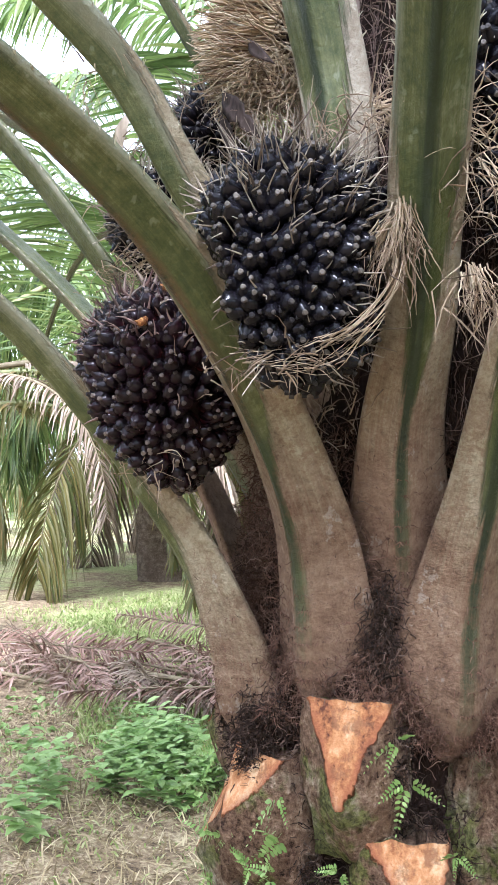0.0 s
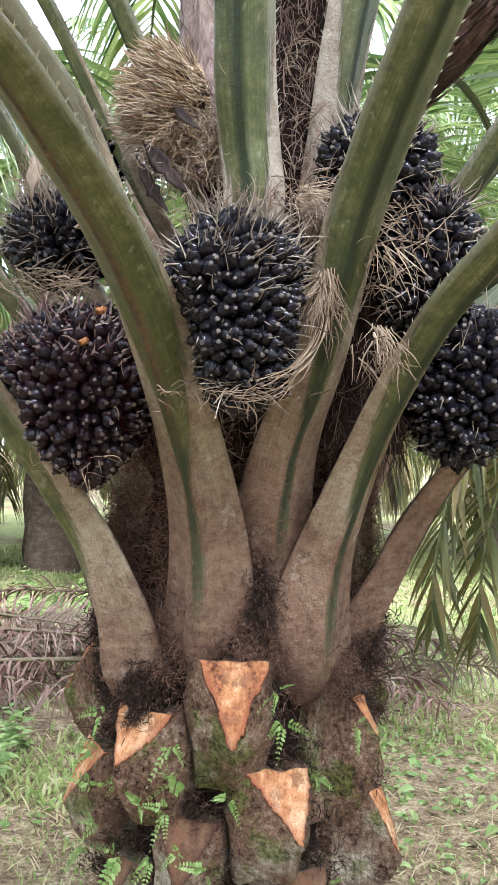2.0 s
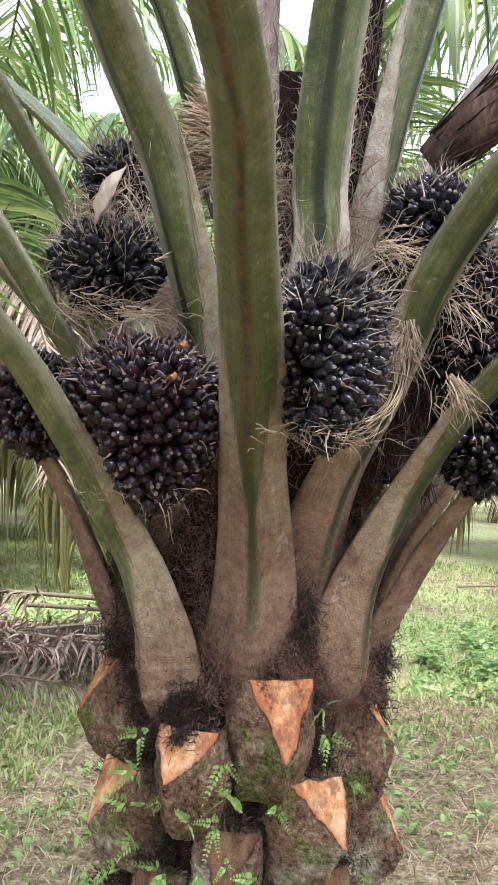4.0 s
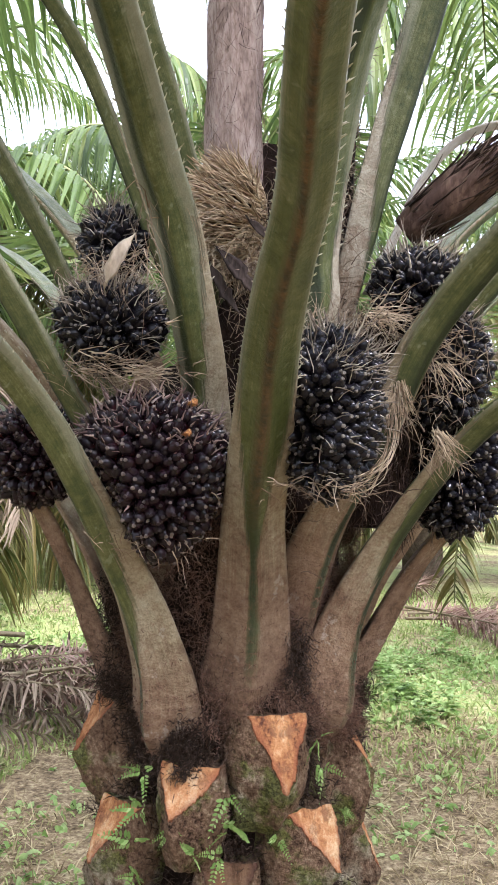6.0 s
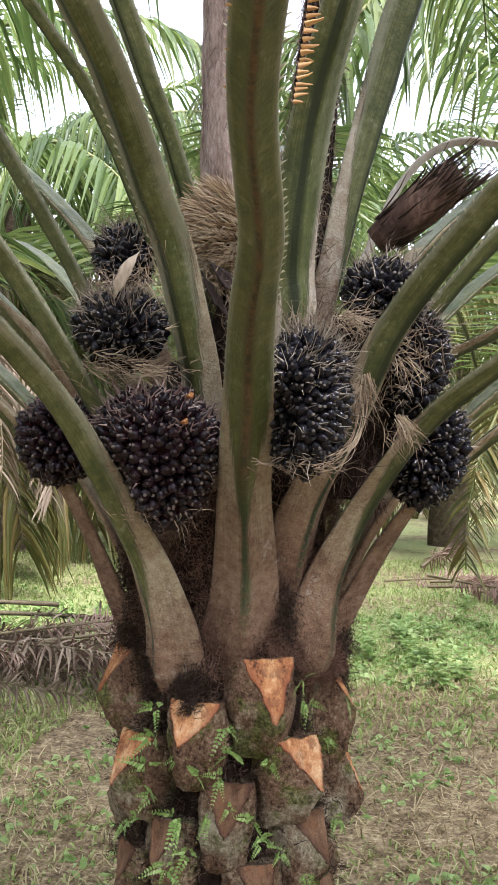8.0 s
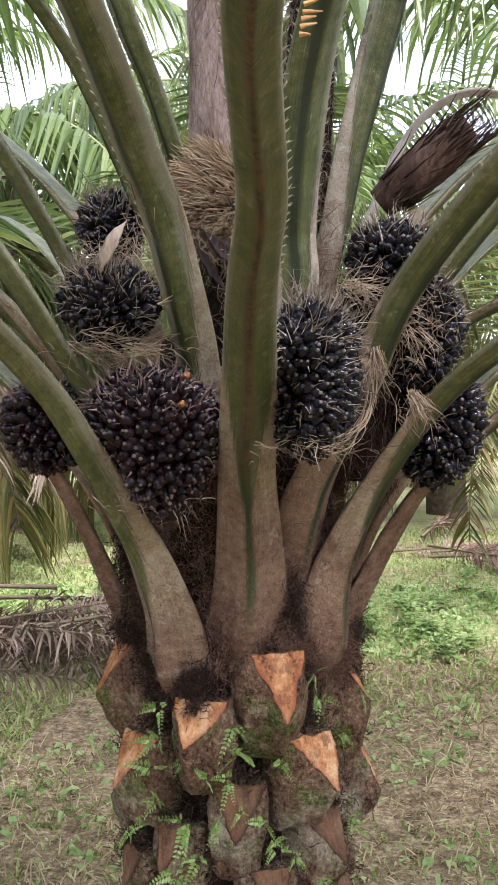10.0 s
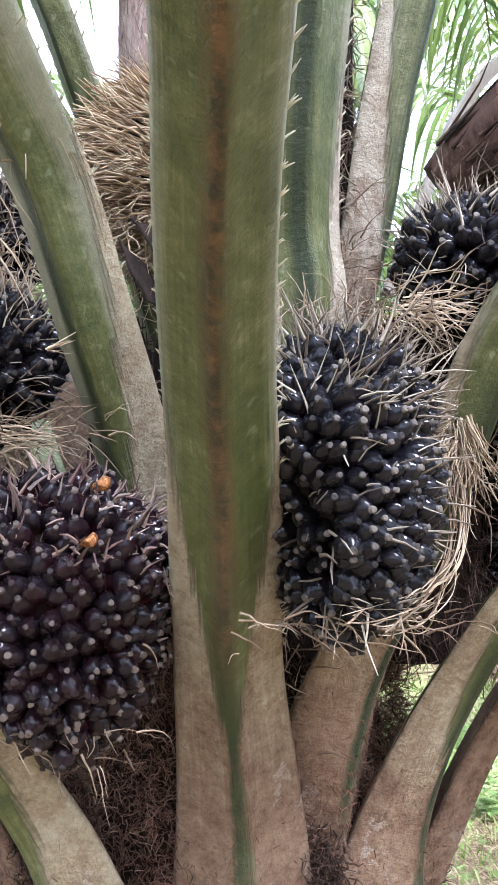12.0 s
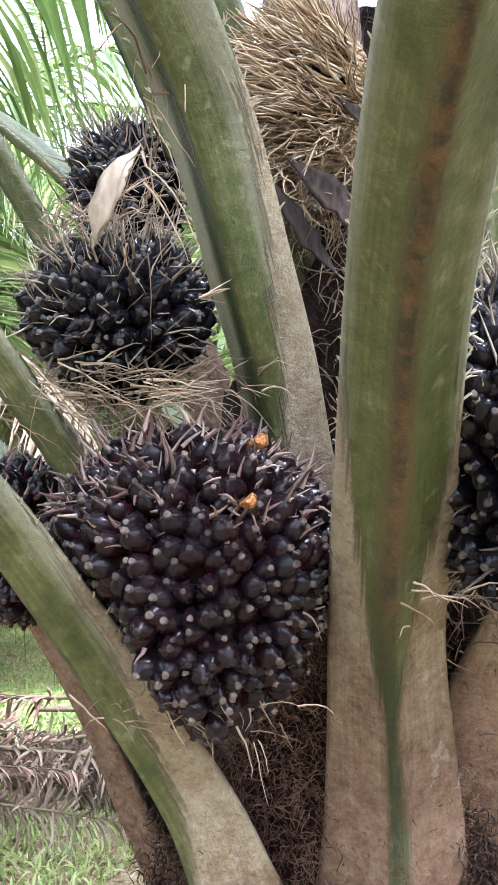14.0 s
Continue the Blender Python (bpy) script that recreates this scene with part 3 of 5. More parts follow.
            blade(lv, lf, centre[k] + el_ * side * c[k, 3] * 0.8, el_ * side + t3 * rng.uniform(0.3, 0.7) - nrm[k] * rng.uniform(0.2, 0.6), L * rng.uniform(0.85, 1.1), 0.022, rng, 0.55)
        d += 0.045
    if lf:
        lo = mesh_object("leaflets", lv, lf, M_LEAF, ob, "long narrow green leaflets", smooth=False)
        lo["kind"] = "stuff"
    return ob


def blade(lv, lf, start, direction, length, half, rng, sag):
    """One long leaflet: a folded strip that bends down under its own weight."""
    d = unit(direction)
    side = unit(np.cross(d, (0, 0, 1)) + rng.normal(0, 0.25, 3))
    up = unit(np.cross(side, d))
    b = len(lv)
    segs = 4
    p = np.array(start, float)
    for k in range(segs + 1):
        u = k / segs
        q = p + d * length * u * (1 - 0.15 * sag * u) - np.array([0, 0, 1]) * length * sag * u * u * 0.6
        w = half * (0.5 + 1.2 * u if u < 0.4 else (1 - u) / 0.6 * 0.98 + 0.02)
        lv.extend((q - side * w + up * w * 0.3, q, q + side * w + up * w * 0.3))
    for k in range(segs):
        a = b + 3 * k
        lf.append((a, a + 1, a + 4, a + 3))
        lf.append((a + 1, a + 2, a + 5, a + 4))


PETIOLES = {
    "P0": (-79.4, [(0.189, 1.126, 0.080, 0.002), (0.239, 1.185, 0.086, 0.012), (0.265, 1.299, 0.073, 0.019), (0.287, 1.395, 0.064, 0.016), (0.360, 1.528, 0.056, 0.008), (0.490, 1.664, 0.050, 0.008), (0.622, 1.761, 0.043, 0.005), (0.791, 1.839, 0.037, 0.003), (0.956, 1.892, 0.033, 0.004), (1.256, 1.959, 0.028, -0.015)], 0.45, 2.6),
    "P3": (-96.7, [(0.171, 1.520, 0.060, -0.001), (0.265, 1.658, 0.046, 0.001), (0.345, 1.777, 0.044, 0.005), (0.416, 1.866, 0.043, 0.004), (0.496, 1.979, 0.042, -0.003), (0.586, 2.055, 0.040, -0.009), (0.684, 2.122, 0.037, -0.005), (0.859, 2.205, 0.034, 0.006)], 0.45, 1.7),
    "P2": (-114.7, [(0.198, 1.055, 0.064, 0.001), (0.254, 1.112, 0.082, 0.008), (0.271, 1.179, 0.075, 0.012), (0.287, 1.234, 0.067, 0.011), (0.337, 1.345, 0.055, 0.004), (0.411, 1.450, 0.047, -0.004), (0.500, 1.561, 0.041, -0.006), (0.615, 1.683, 0.037, -0.007), (0.763, 1.795, 0.034, -0.008)], 0.55, 1.6),
    "P1": (-32.3, [(0.193, 1.101, 0.085, -0.001), (0.249, 1.155, 0.096, 0.000), (0.262, 1.239, 0.079, 0.003), (0.280, 1.323, 0.063, 0.008), (0.324, 1.418, 0.048, 0.011), (0.378, 1.501, 0.041, 0.007), (0.437, 1.576, 0.037, 0.001), (0.509, 1.655, 0.036, -0.001), (0.587, 1.719, 0.036, -0.004), (0.771, 1.830, 0.035, -0.007)], 0.65, 1.6),
    "P5": (-46.1, [(0.200, 1.280, 0.085, -0.004), (0.261, 1.420, 0.065, -0.013), (0.316, 1.523, 0.054, -0.012), (0.386, 1.624, 0.045, 0.001), (0.439, 1.710, 0.043, 0.004), (0.495, 1.808, 0.043, 0.006), (0.559, 1.878, 0.042, 0.007), (0.645, 1.949, 0.041, 0.006), (0.810, 2.069, 0.040, 0.005)], 0.7, 1.6),
    "P6": (-34.9, [(0.220, 1.800, 0.046, 0.0), (0.253, 1.900, 0.043, 0.0), (0.288, 2.016, 0.043, 0.001), (0.322, 2.145, 0.045, 0.0), (0.362, 2.270, 0.047, 0.001), (0.400, 2.381, 0.050, 0.001), (0.444, 2.498, 0.052, -0.002)], 0.3, 1.6),
    "P4": (-63.9, [(0.279, 1.700, 0.050, 0.002), (0.333, 1.823, 0.048, 0.009), (0.356, 1.905, 0.048, 0.011), (0.360, 1.963, 0.048, 0.002), (0.396, 2.054, 0.047, -0.007), (0.444, 2.170, 0.045, -0.009), (0.503, 2.267, 0.042, -0.011), (0.581, 2.358, 0.040, -0.011)], 0.3, 1.6),
    "P7": (-133.1, [(0.120, 1.260, 0.060, 0.0), (0.245, 1.476, 0.060, 0.0), (0.338, 1.614, 0.042, 0.001), (0.421, 1.720, 0.033, 0.002), (0.487, 1.808, 0.034, 0.003), (0.548, 1.890, 0.035, -0.001), (0.609, 1.966, 0.035, -0.006)], 0.3, 1.5),
    "P8": (-152.6, [(0.150, 1.530, 0.050, 0.0), (0.278, 1.751, 0.045, 0.0), (0.337, 1.861, 0.033, 0.001), (0.408, 1.992, 0.030, 0.001), (0.469, 2.094, 0.032, 0.0), (0.531, 2.190, 0.033, -0.001), (0.615, 2.320, 0.033, -0.002)], 0.3, 1.5),
    "P9": (-112, [(0.05, 1.75, 0.03), (0.15, 1.96, 0.026), (0.235, 2.11, 0.024), (0.275, 2.175, 0.025), (0.335, 2.265, 0.025), (0.405, 2.345, 0.027), (0.46, 2.42, 0.028)], 0.1, 1.5),
    "P11": (-1.5, [(0.21, 1.12, 0.07), (0.295, 1.282, 0.048), (0.344, 1.379, 0.042), (0.409, 1.476, 0.036), (0.453, 1.525, 0.033), (0.58, 1.64, 0.032)], 0.5, 1.5),
    "P10": (-160, [(0.22, 1.12, 0.07), (0.29, 1.27, 0.045), (0.347, 1.395, 0.036), (0.41, 1.509, 0.034), (0.471, 1.587, 0.033), (0.60, 1.72, 0.032)], 0.5, 1.5),
    "P12": (-15, [(0.10, 1.38, 0.06), (0.25, 1.62, 0.05), (0.36, 1.79, 0.036), (0.45, 1.90, 0.033), (0.56, 2.03, 0.033), (0.68, 2.15, 0.033)], 0.4, 1.5),
    "P13": (5, [(0.10, 1.42, 0.06), (0.25, 1.62, 0.05), (0.36, 1.74, 0.034), (0.475, 1.827, 0.030), (0.575, 1.88, 0.030), (0.70, 1.95, 0.030)], 0.4, 1.5),
    "P16": (8, [(0.25, 1.98, 0.022), (0.311, 2.125, 0.020), (0.36, 2.235, 0.019), (0.425, 2.312, 0.018), (0.505, 2.350, 0.016), (0.60, 2.345, 0.014)], 3.0, 1.6),
    "P15": (-128, [(0.06, 1.72, 0.03), (0.21, 1.94, 0.025), (0.32, 2.115, 0.022), (0.385, 2.225, 0.021), (0.455, 2.325, 0.021), (0.55, 2.42, 0.02)], 0.3, 1.5),
}
LIFT = {"P0": 0.09, "P3": 0.37, "P4": 0.44, "P1": 0.13, "P2": 0.25, "P5": 0.16, "P6": 0.30, "P7": 0.30, "P8": 0.35, "P9": 0.6, "P12": 0.22, "P13": 0.0, "P15": 0.25}
SCURF = {"P0": 900, "P1": 700, "P2": 700, "P5": 500, "P10": 300, "P11": 300}
STALKS = [petiole(az, prof, 40 + k, th, fr, lift=LIFT.get(name, 0.0), scurf=SCURF.get(name, 0), one_sided=name == "P0", mat={"P16": M_DEAD, "P0": M_PETIOLE_RUSTY, "P3": M_PETIOLE_OFF, "P2": M_PETIOLE_OFF_SLIGHTLY, "P6": M_PETIOLE_PALE, "P4": M_PETIOLE_CREAM}.get(name)) for k, (name, (az, prof, th, fr)) in enumerate(PETIOLES.items())]


def orange_spines(stalk, az, rows, seed):
    """Long orange-footed spines where the blade of the leaf begins."""
    rng = np.random.default_rng(seed)
    a = radians(az)
    el_ = np.array([-math.sin(a), math.cos(a), 0])
    st, dr, ln, wd = [], [], [], []
    for t in np.linspace(0, 1, 40):
        p = rows[0] + (rows[1] - rows[0]) * t
        for side in (-1, 1):
            st.append(p + el_ * side * (0.028 - 0.002 * t))
            dr.append(el_ * side + radial(az, 0.3, rng.uniform(-0.1, 0.3)))
            ln.append(rng.uniform(0.010, 0.019))
            wd.append(rng.uniform(0.0026, 0.0040))
    strands("orange_spines", st, dr, ln, wd, M_THORN_ORANGE, stalk, seed, "long spines with thick orange feet", sag=0.1, curl=0.25, segs=3)


orange_spines(STALKS[0], -79.5, (radial(-79.5, 1.27, 1.975), radial(-79.5, 1.75, 2.03)), 5)
for k, (az, z) in enumerate([(25, 1.25), (52, 1.4), (78, 1.2), (105, 1.45), (130, 1.3), (160, 1.2), (185, 1.5), (40, 1.75), (95, 1.8), (150, 1.75)]):
    petiole(az, [(0.18, z - 0.12, 0.07), (0.26, z, 0.055), (0.34, z + 0.15, 0.045), (0.46, z + 0.30, 0.037), (0.62, z + 0.46, 0.035), (0.8, z + 0.6, 0.034)], 70 + k, 0.5, 1.5)


# ---- fruit bunches ----
def fruit_data(name, mat, length, radius, seed):
    """A ripe fruit: an egg on its stalk end, drawn out to a blunt tip with a dry stigma."""
    prof = [(0.0, 0.50), (0.14, 0.82), (0.34, 1.0), (0.56, 0.97), (0.72, 0.82), (0.83, 0.55), (0.89, 0.30), (0.94, 0.21), (1.0, 0.23), (0.965, 0.06)]
    n = 10
    rng = np.random.default_rng(seed)
    verts, uvs = [], []
    for t, r in prof:
        for i in range(n):
            a = 2 * math.pi * i / n
            k = radius * r * (1 + 0.10 * math.cos(3 * a + seed)) * (1 + rng.normal(0, 0.02))
            verts.append((k * math.cos(a), k * math.sin(a), length * t))
            uvs.append((i / n, t))
    faces = [(j * n + i, j * n + (i + 1) % n, (j + 1) * n + (i + 1) % n, (j + 1) * n + i) for j in range(len(prof) - 1) for i in range(n)]
    faces.append(tuple(range((len(prof) - 1) * n, len(prof) * n)))
    return verts, faces, uvs


FRUITS = [fruit_data("fruit", None, 0.035 * k, 0.0127 * r, i) for i, (k, r) in enumerate([(1.0, 1.0), (1.12, 1.06), (0.88, 0.9), (1.0, 0.8)])]


def fruit_mesh(kind, mat):
    v, f, uv = FRUITS[kind]
    ob = mesh_object("fruit", v, f, mat, uvs=uv)
    me = ob.data
    bpy.data.objects.remove(ob)
    return me


SINGLE = {m: [fruit_mesh(k, m) for k in range(4)] for m in (M_FRUIT, M_FRUIT_PURPLE)}


def pressed(p, stalks, gap):
    """Fruits give way to the stalks that cross in front of their bunch."""
    p = np.array(p, float)
    for name in stalks:
        az, prof = PETIOLES[name][:2]
        a = radians(az)
        er, el_ = np.array([math.cos(a), math.sin(a), 0]), np.array([-math.sin(a), math.cos(a), 0])
        rows = np.array([(r[1], r[0], r[3], r[2]) for r in prof])
        r_s, l_s, w_s = (np.interp(p[2], rows[:, 0], rows[:, k]) for k in (1, 2, 3))
        off = abs(p @ el_ - l_s)
        near = min(1.0, max(0.0, (w_s + 0.045 - off) / 0.035))
        over = p @ er + gap - (r_s - 0.55 * w_s)
        if near > 0 and over > 0:
            p = p - er * over * near
    return p


def bunch(centre, axes, n, seed, mat, label, singles=0, face=-90, bristles=1.0, taper=0.16, top=0.35, turn=0.0, behind=()):
    rng = np.random.default_rng(seed)
    c = local(centre)
    ax = np.array(axes)
    nu, nv = 20, 14
    verts = []
    for j in range(nv + 1):
        th = math.pi * j / nv
        for i in range(nu):
            ph = 2 * math.pi * i / nu
            d = np.array([math.sin(th) * math.cos(ph), math.sin(th) * math.sin(ph), math.cos(th)])
            verts.append(d * (ax - 0.022) * np.array([1 + taper * d[2], 1 + taper * d[2], 1]) * (1 + 0.06 * noise.noise(d * 4 + seed)))
    ca, sa = math.cos(radians(turn)), math.sin(radians(turn))
    rot = np.array([[ca, -sa, 0], [sa, ca, 0], [0, 0, 1]])
    verts = [(pressed(rot @ v + c, behind, 0.012) - c) @ rot for v in verts]
    faces = [(j * nu + i, j * nu + (i + 1) % nu, (j + 1) * nu + (i + 1) % nu, (j + 1) * nu + i) for j in range(nv) for i in range(nu)]
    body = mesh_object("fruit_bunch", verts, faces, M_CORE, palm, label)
    body.location = c
    body.rotation_euler = (0, 0, radians(turn))
    golden = math.pi * (3 - math.sqrt(5))
    pts = []
    for k in range(n):
        z = 1 - 2 * (k + 0.5) / n
        r = math.sqrt(1 - z * z)
        a = golden * k
        d = unit(np.array([r * math.cos(a), r * math.sin(a), z]) + rng.normal(0, 0.075, 3))
        pts.append(d)
    pts = np.array(pts)
    for _ in range(25):                  # push crowded fruits apart
        gap = pts[:, None] - pts[None]
        far = np.linalg.norm(gap, axis=2) + np.eye(n)
        pts = unit(pts + 0.012 * (gap / far[..., None] ** 3 * (far < 0.5)[..., None]).sum(1) / n * 6)
    view = radial(face - turn, 1, 0)
    order = sorted(pts, key=lambda d: -(d @ view) + 0.3 * max(0, d[2] - 0.4))
    jv, jf, juv = [], [], []
    bst, bdr, bln = [], [], []
    for k, d in enumerate(order):
        out = unit(d / ax**2 * ax.mean() ** 2 + np.array([0, 0, 0.15]) + rng.normal(0, 0.16, 3))
        p = d * (ax - 0.027) * np.array([1 + taper * d[2], 1 + taper * d[2], 1]) + rng.normal(0, 0.003, 3)
        p = (pressed(rot @ p + c, behind, 0.036) - c) @ rot
        q = Vector(out).to_track_quat("Z", "Y")
        kind = int(rng.choice(4, p=[0.4, 0.25, 0.2, 0.15]))
        if d[2] > 0.80 and rng.random() < 0.5:
            pass
        elif k < singles:
            f = new("fruit", SINGLE[mat][kind])
            f.parent = body
            f.location = p
            f.rotation_mode = "QUATERNION"
            f.rotation_quaternion = q
        else:
            v, fc, uv = FRUITS[kind]
            m = np.array(q.to_matrix())
            b = len(jv)
            jv.extend((np.array(v) @ m.T + p).tolist())
            jf.extend(tuple(x + b for x in g) for g in fc)
            juv.extend(uv)
        many = rng.poisson(bristles * ((0.36 if mat == M_FRUIT else 0.13) if d[2] < top else (1.1 if mat == M_FRUIT else 1.7)))
        for _ in range(many):
            bst.append(p + out * ((0.012 if mat == M_FRUIT else 0.018) if d[2] > top else 0.004) + rng.normal(0, 0.008, 3))
            bdr.append(out + rng.normal(0, 0.38 if mat == M_FRUIT else 0.6, 3) + np.array([0, 0, 0.12]))
            bln.append((rng.uniform(0.032, 0.054) if mat == M_FRUIT else rng.uniform(0.016, 0.030)) * (1.7 if rng.random() < 0.05 else 1))
    if jf:
        rest = mesh_object("fruits", jv, jf, mat, body, "crowded glossy fruits round the bunch", uvs=juv)
        rest["kind"] = "stuff"
    strands("bristles", bst, bdr, bln, rng.uniform(0.0008, 0.0021, len(bst)) * (1.15 if mat == M_FRUIT else 1.8), M_BRISTLE_MAUVE if mat == M_FRUIT_PURPLE else M_BRISTLE, body, seed, "straw-coloured spikelet bristles", sag=0.12, curl=0.28, segs=3)
    return body


bunch((-0.149, -0.457, 1.578), (0.130, 0.117, 0.143), 640, 1, M_FRUIT_PURPLE, "large ripening bunch of purple-black fruits with pale tips", 150, -85, 1.9, top=0.38, taper=0.20, behind=("P0", "P2"))
bunch((0.156, -0.487, 1.696), (0.082, 0.122, 0.142), 600, 2, M_FRUIT, "large bunch of glossy black fruits with straw bristles", 150, -60, 2.0, turn=-15, behind=("P0", "P5"))
bunch((-0.249, -0.391, 1.845), (0.095, 0.085, 0.082), 360, 3, M_FRUIT, "bristly bunch of black fruits", bristles=3.2, behind=("P3",))
bunch((-0.280, -0.280, 2.018), (0.065, 0.065, 0.074), 220, 4, M_FRUIT, "small bristly bunch of black fruits", bristles=3.0)
bunch((0.298, -0.330, 1.928), (0.086, 0.085, 0.076), 290, 5, M_FRUIT, "small round bunch of black fruits", bristles=2.0)
bunch((0.388, -0.155, 1.615), (0.10, 0.10, 0.132), 440, 6, M_FRUIT, "bunch of glossy black fruits resting on a stalk", behind=("P1",))
bunch((0.350, -0.255, 1.800), (0.085, 0.085, 0.115), 360, 7, M_FRUIT, "bunch of black fruits under dry straw", bristles=2.0)
bunch((-0.426, -0.252, 1.608), (0.097, 0.095, 0.099), 360, 8, M_FRUIT_PURPLE, "bunch of purple-black fruits on the shaded side", behind=("P2",))


def damaged_fruit(at, mat, size, label):
    v, f, _ = FRUITS[2]
    ob = mesh_object("damaged_fruit", wobble([Vector(p) * size for p in v], 120, 0.007), f, mat, palm, label)
    ob.location = local(at) + np.array([0.0, 0.022, 0.0])
    ob.rotation_mode = "QUATERNION"
    ob.rotation_quaternion = Vector((0.25, -1, 0.1)).to_track_quat("Z", "Y")


damaged_fruit((-0.072, -0.526, 1.703), M_DAMAGED, 0.58, "gnawed orange oil palm fruit")
damaged_fruit((-0.071, -0.568, 1.651), M_DAMAGED, 0.5, "gnawed orange oil palm fruit")
damaged_fruit((-0.137, -0.545, 1.512), M_DEAD, 0.8, "dried pale fruit")


# ---- crown heart: sheaths, dry flower head, spathe ----
def column(name, foot, head, r0, r1, mat, label, seed, ridges=9):
    n, rows = 28, 40
    a, b = local(foot), local(head)
    verts = []
    for j in range(rows + 1):
        t = j / rows
        p = a + (b - a) * t
        r = r0 + (r1 - r0) * t
        for i in range(n):
            g = 2 * math.pi * i / n
            k = r * (1 + 0.10 * noise.noise((math.cos(g) * 2 + seed, math.sin(g) * 2, t * 6)) + 0.05 * math.sin(ridges * g + 3 * t))
            verts.append(p + np.array([k * math.cos(g), k * math.sin(g), 0]))
    faces = [(j * n + i, j * n + (i + 1) % n, (j + 1) * n + (i + 1) % n, (j + 1) * n + i) for j in range(rows) for i in range(n)]
    ob = mesh_object(name, verts, faces, mat, palm, label)
    rng = np.random.default_rng(seed)
    m = 1100 if mat == M_SHEATH else 2600
    t = rng.random(m)
    g = rng.uniform(0, 2 * math.pi, m)
    p = a + (b - a) * t[:, None] + np.stack([np.cos(g), np.sin(g), 0 * g], 1) * (r0 + (r1 - r0) * t)[:, None]
    d = np.stack([-np.sin(g), np.cos(g), 0 * g], 1) * rng.normal(0, 0.35, (m, 1)) + np.stack([np.cos(g), np.sin(g), 0 * g], 1) * 0.15 + np.array([0, 0, 1]) * rng.normal(0, 1.0, (m, 1))
    strands("fibres", p, d, rng.uniform(0.03, 0.08, m), rng.uniform(0.0004, 0.0008, m) * (1 if mat == M_SHEATH else 1.7), M_FIBRE_DARK if seed in (13, 14) else M_FIBRE_MAUVE, ob, seed, "loose torn fibres", sag=0.05, curl=0.25 if mat == M_SHEATH else 0.6, segs=4)
    return ob


column("leaf_sheath", (-0.065, -0.20, 1.98), (-0.085, -0.20, 2.75), 0.060, 0.050, M_SHEATH, "pale pinkish-grey inner leaf sheath with torn fibres", 11)
column("fibre_column", (0.075, -0.20, 1.70), (0.150, -0.22, 2.70), 0.070, 0.040, M_TRUNK, "dark fibrous column filling the crown heart", 12)
# The next two are added dark bulk in see-through gaps behind the bunches.
column("fibre_column", (-0.03, -0.10, 1.15), (-0.01, -0.12, 2.25), 0.225, 0.07, M_TRUNK, "dark fibrous column filling the crown heart", 13)
column("fibre_column", (0.225, -0.19, 1.50), (0.255, -0.20, 1.90), 0.070, 0.075, M_TRUNK, "dark fibrous column filling the crown heart", 14)


M_GOLD = varied("golden_straw", [(0.10, 0.055, 0.03), (0.42, 0.30, 0.17), (0.60, 0.48, 0.31), (0.20, 0.12, 0.065), (0.70, 0.60, 0.42)], 0.8, 0.2)


def flower_head(centre, axes, seed):
    """The dry male flower head: layers of straw-like bracts combed outwards."""
    rng = np.random.default_rng(seed)
    c = local(centre)
    ax = np.array(axes)
    v, f = [], []
    nu, nv = 16, 12
    for j in range(nv + 1):
        th = math.pi * j / nv
        for i in range(nu):
            ph = 2 * math.pi * i / nu
            v.append(c + ax * 0.75 * np.array([math.sin(th) * math.cos(ph), math.sin(th) * math.sin(ph), math.cos(th)]))
    f = [(j * nu + i, j * nu + (i + 1) % nu, (j + 1) * nu + (i + 1) % nu, (j + 1) * nu + i) for j in range(nv) for i in range(nu)]
    ob = mesh_object("dry_flower_head", v, f, M_TRUNK, palm, "dry brown flower head of straw-like bracts")
    n = 1700
    d = unit(rng.normal(0, 1, (n, 3)))
    p = c + d * ax * 0.85
    out = d * np.array([0.30, 0.30, 0.10]) + np.array([-0.8, -0.35, 0.15]) + rng.normal(0, 0.17, (n, 3))
    strands("bracts", p, out, rng.uniform(0.035, 0.070, n), rng.uniform(0.0013, 0.0030, n), M_GOLD, ob, seed, "combed straw-coloured bracts", sag=0.12, curl=0.4, segs=4)
    n = 520
    d = unit(rng.normal(0, 1, (n, 3)))
    p = c + np.array([0.01, 0, -0.07]) + d * ax * np.array([1, 1, 0.5])
    strands("curled_threads", p, rng.normal(0, 1, (n, 3)), rng.uniform(0.04, 0.10, n), rng.uniform(0.0007, 0.0014, n), M_GOLD, ob, seed + 1, "curled golden threads", sag=0.5, curl=1.2, segs=5)


flower_head((-0.034, -0.372, 2.055), (0.066, 0.056, 0.100), 21)


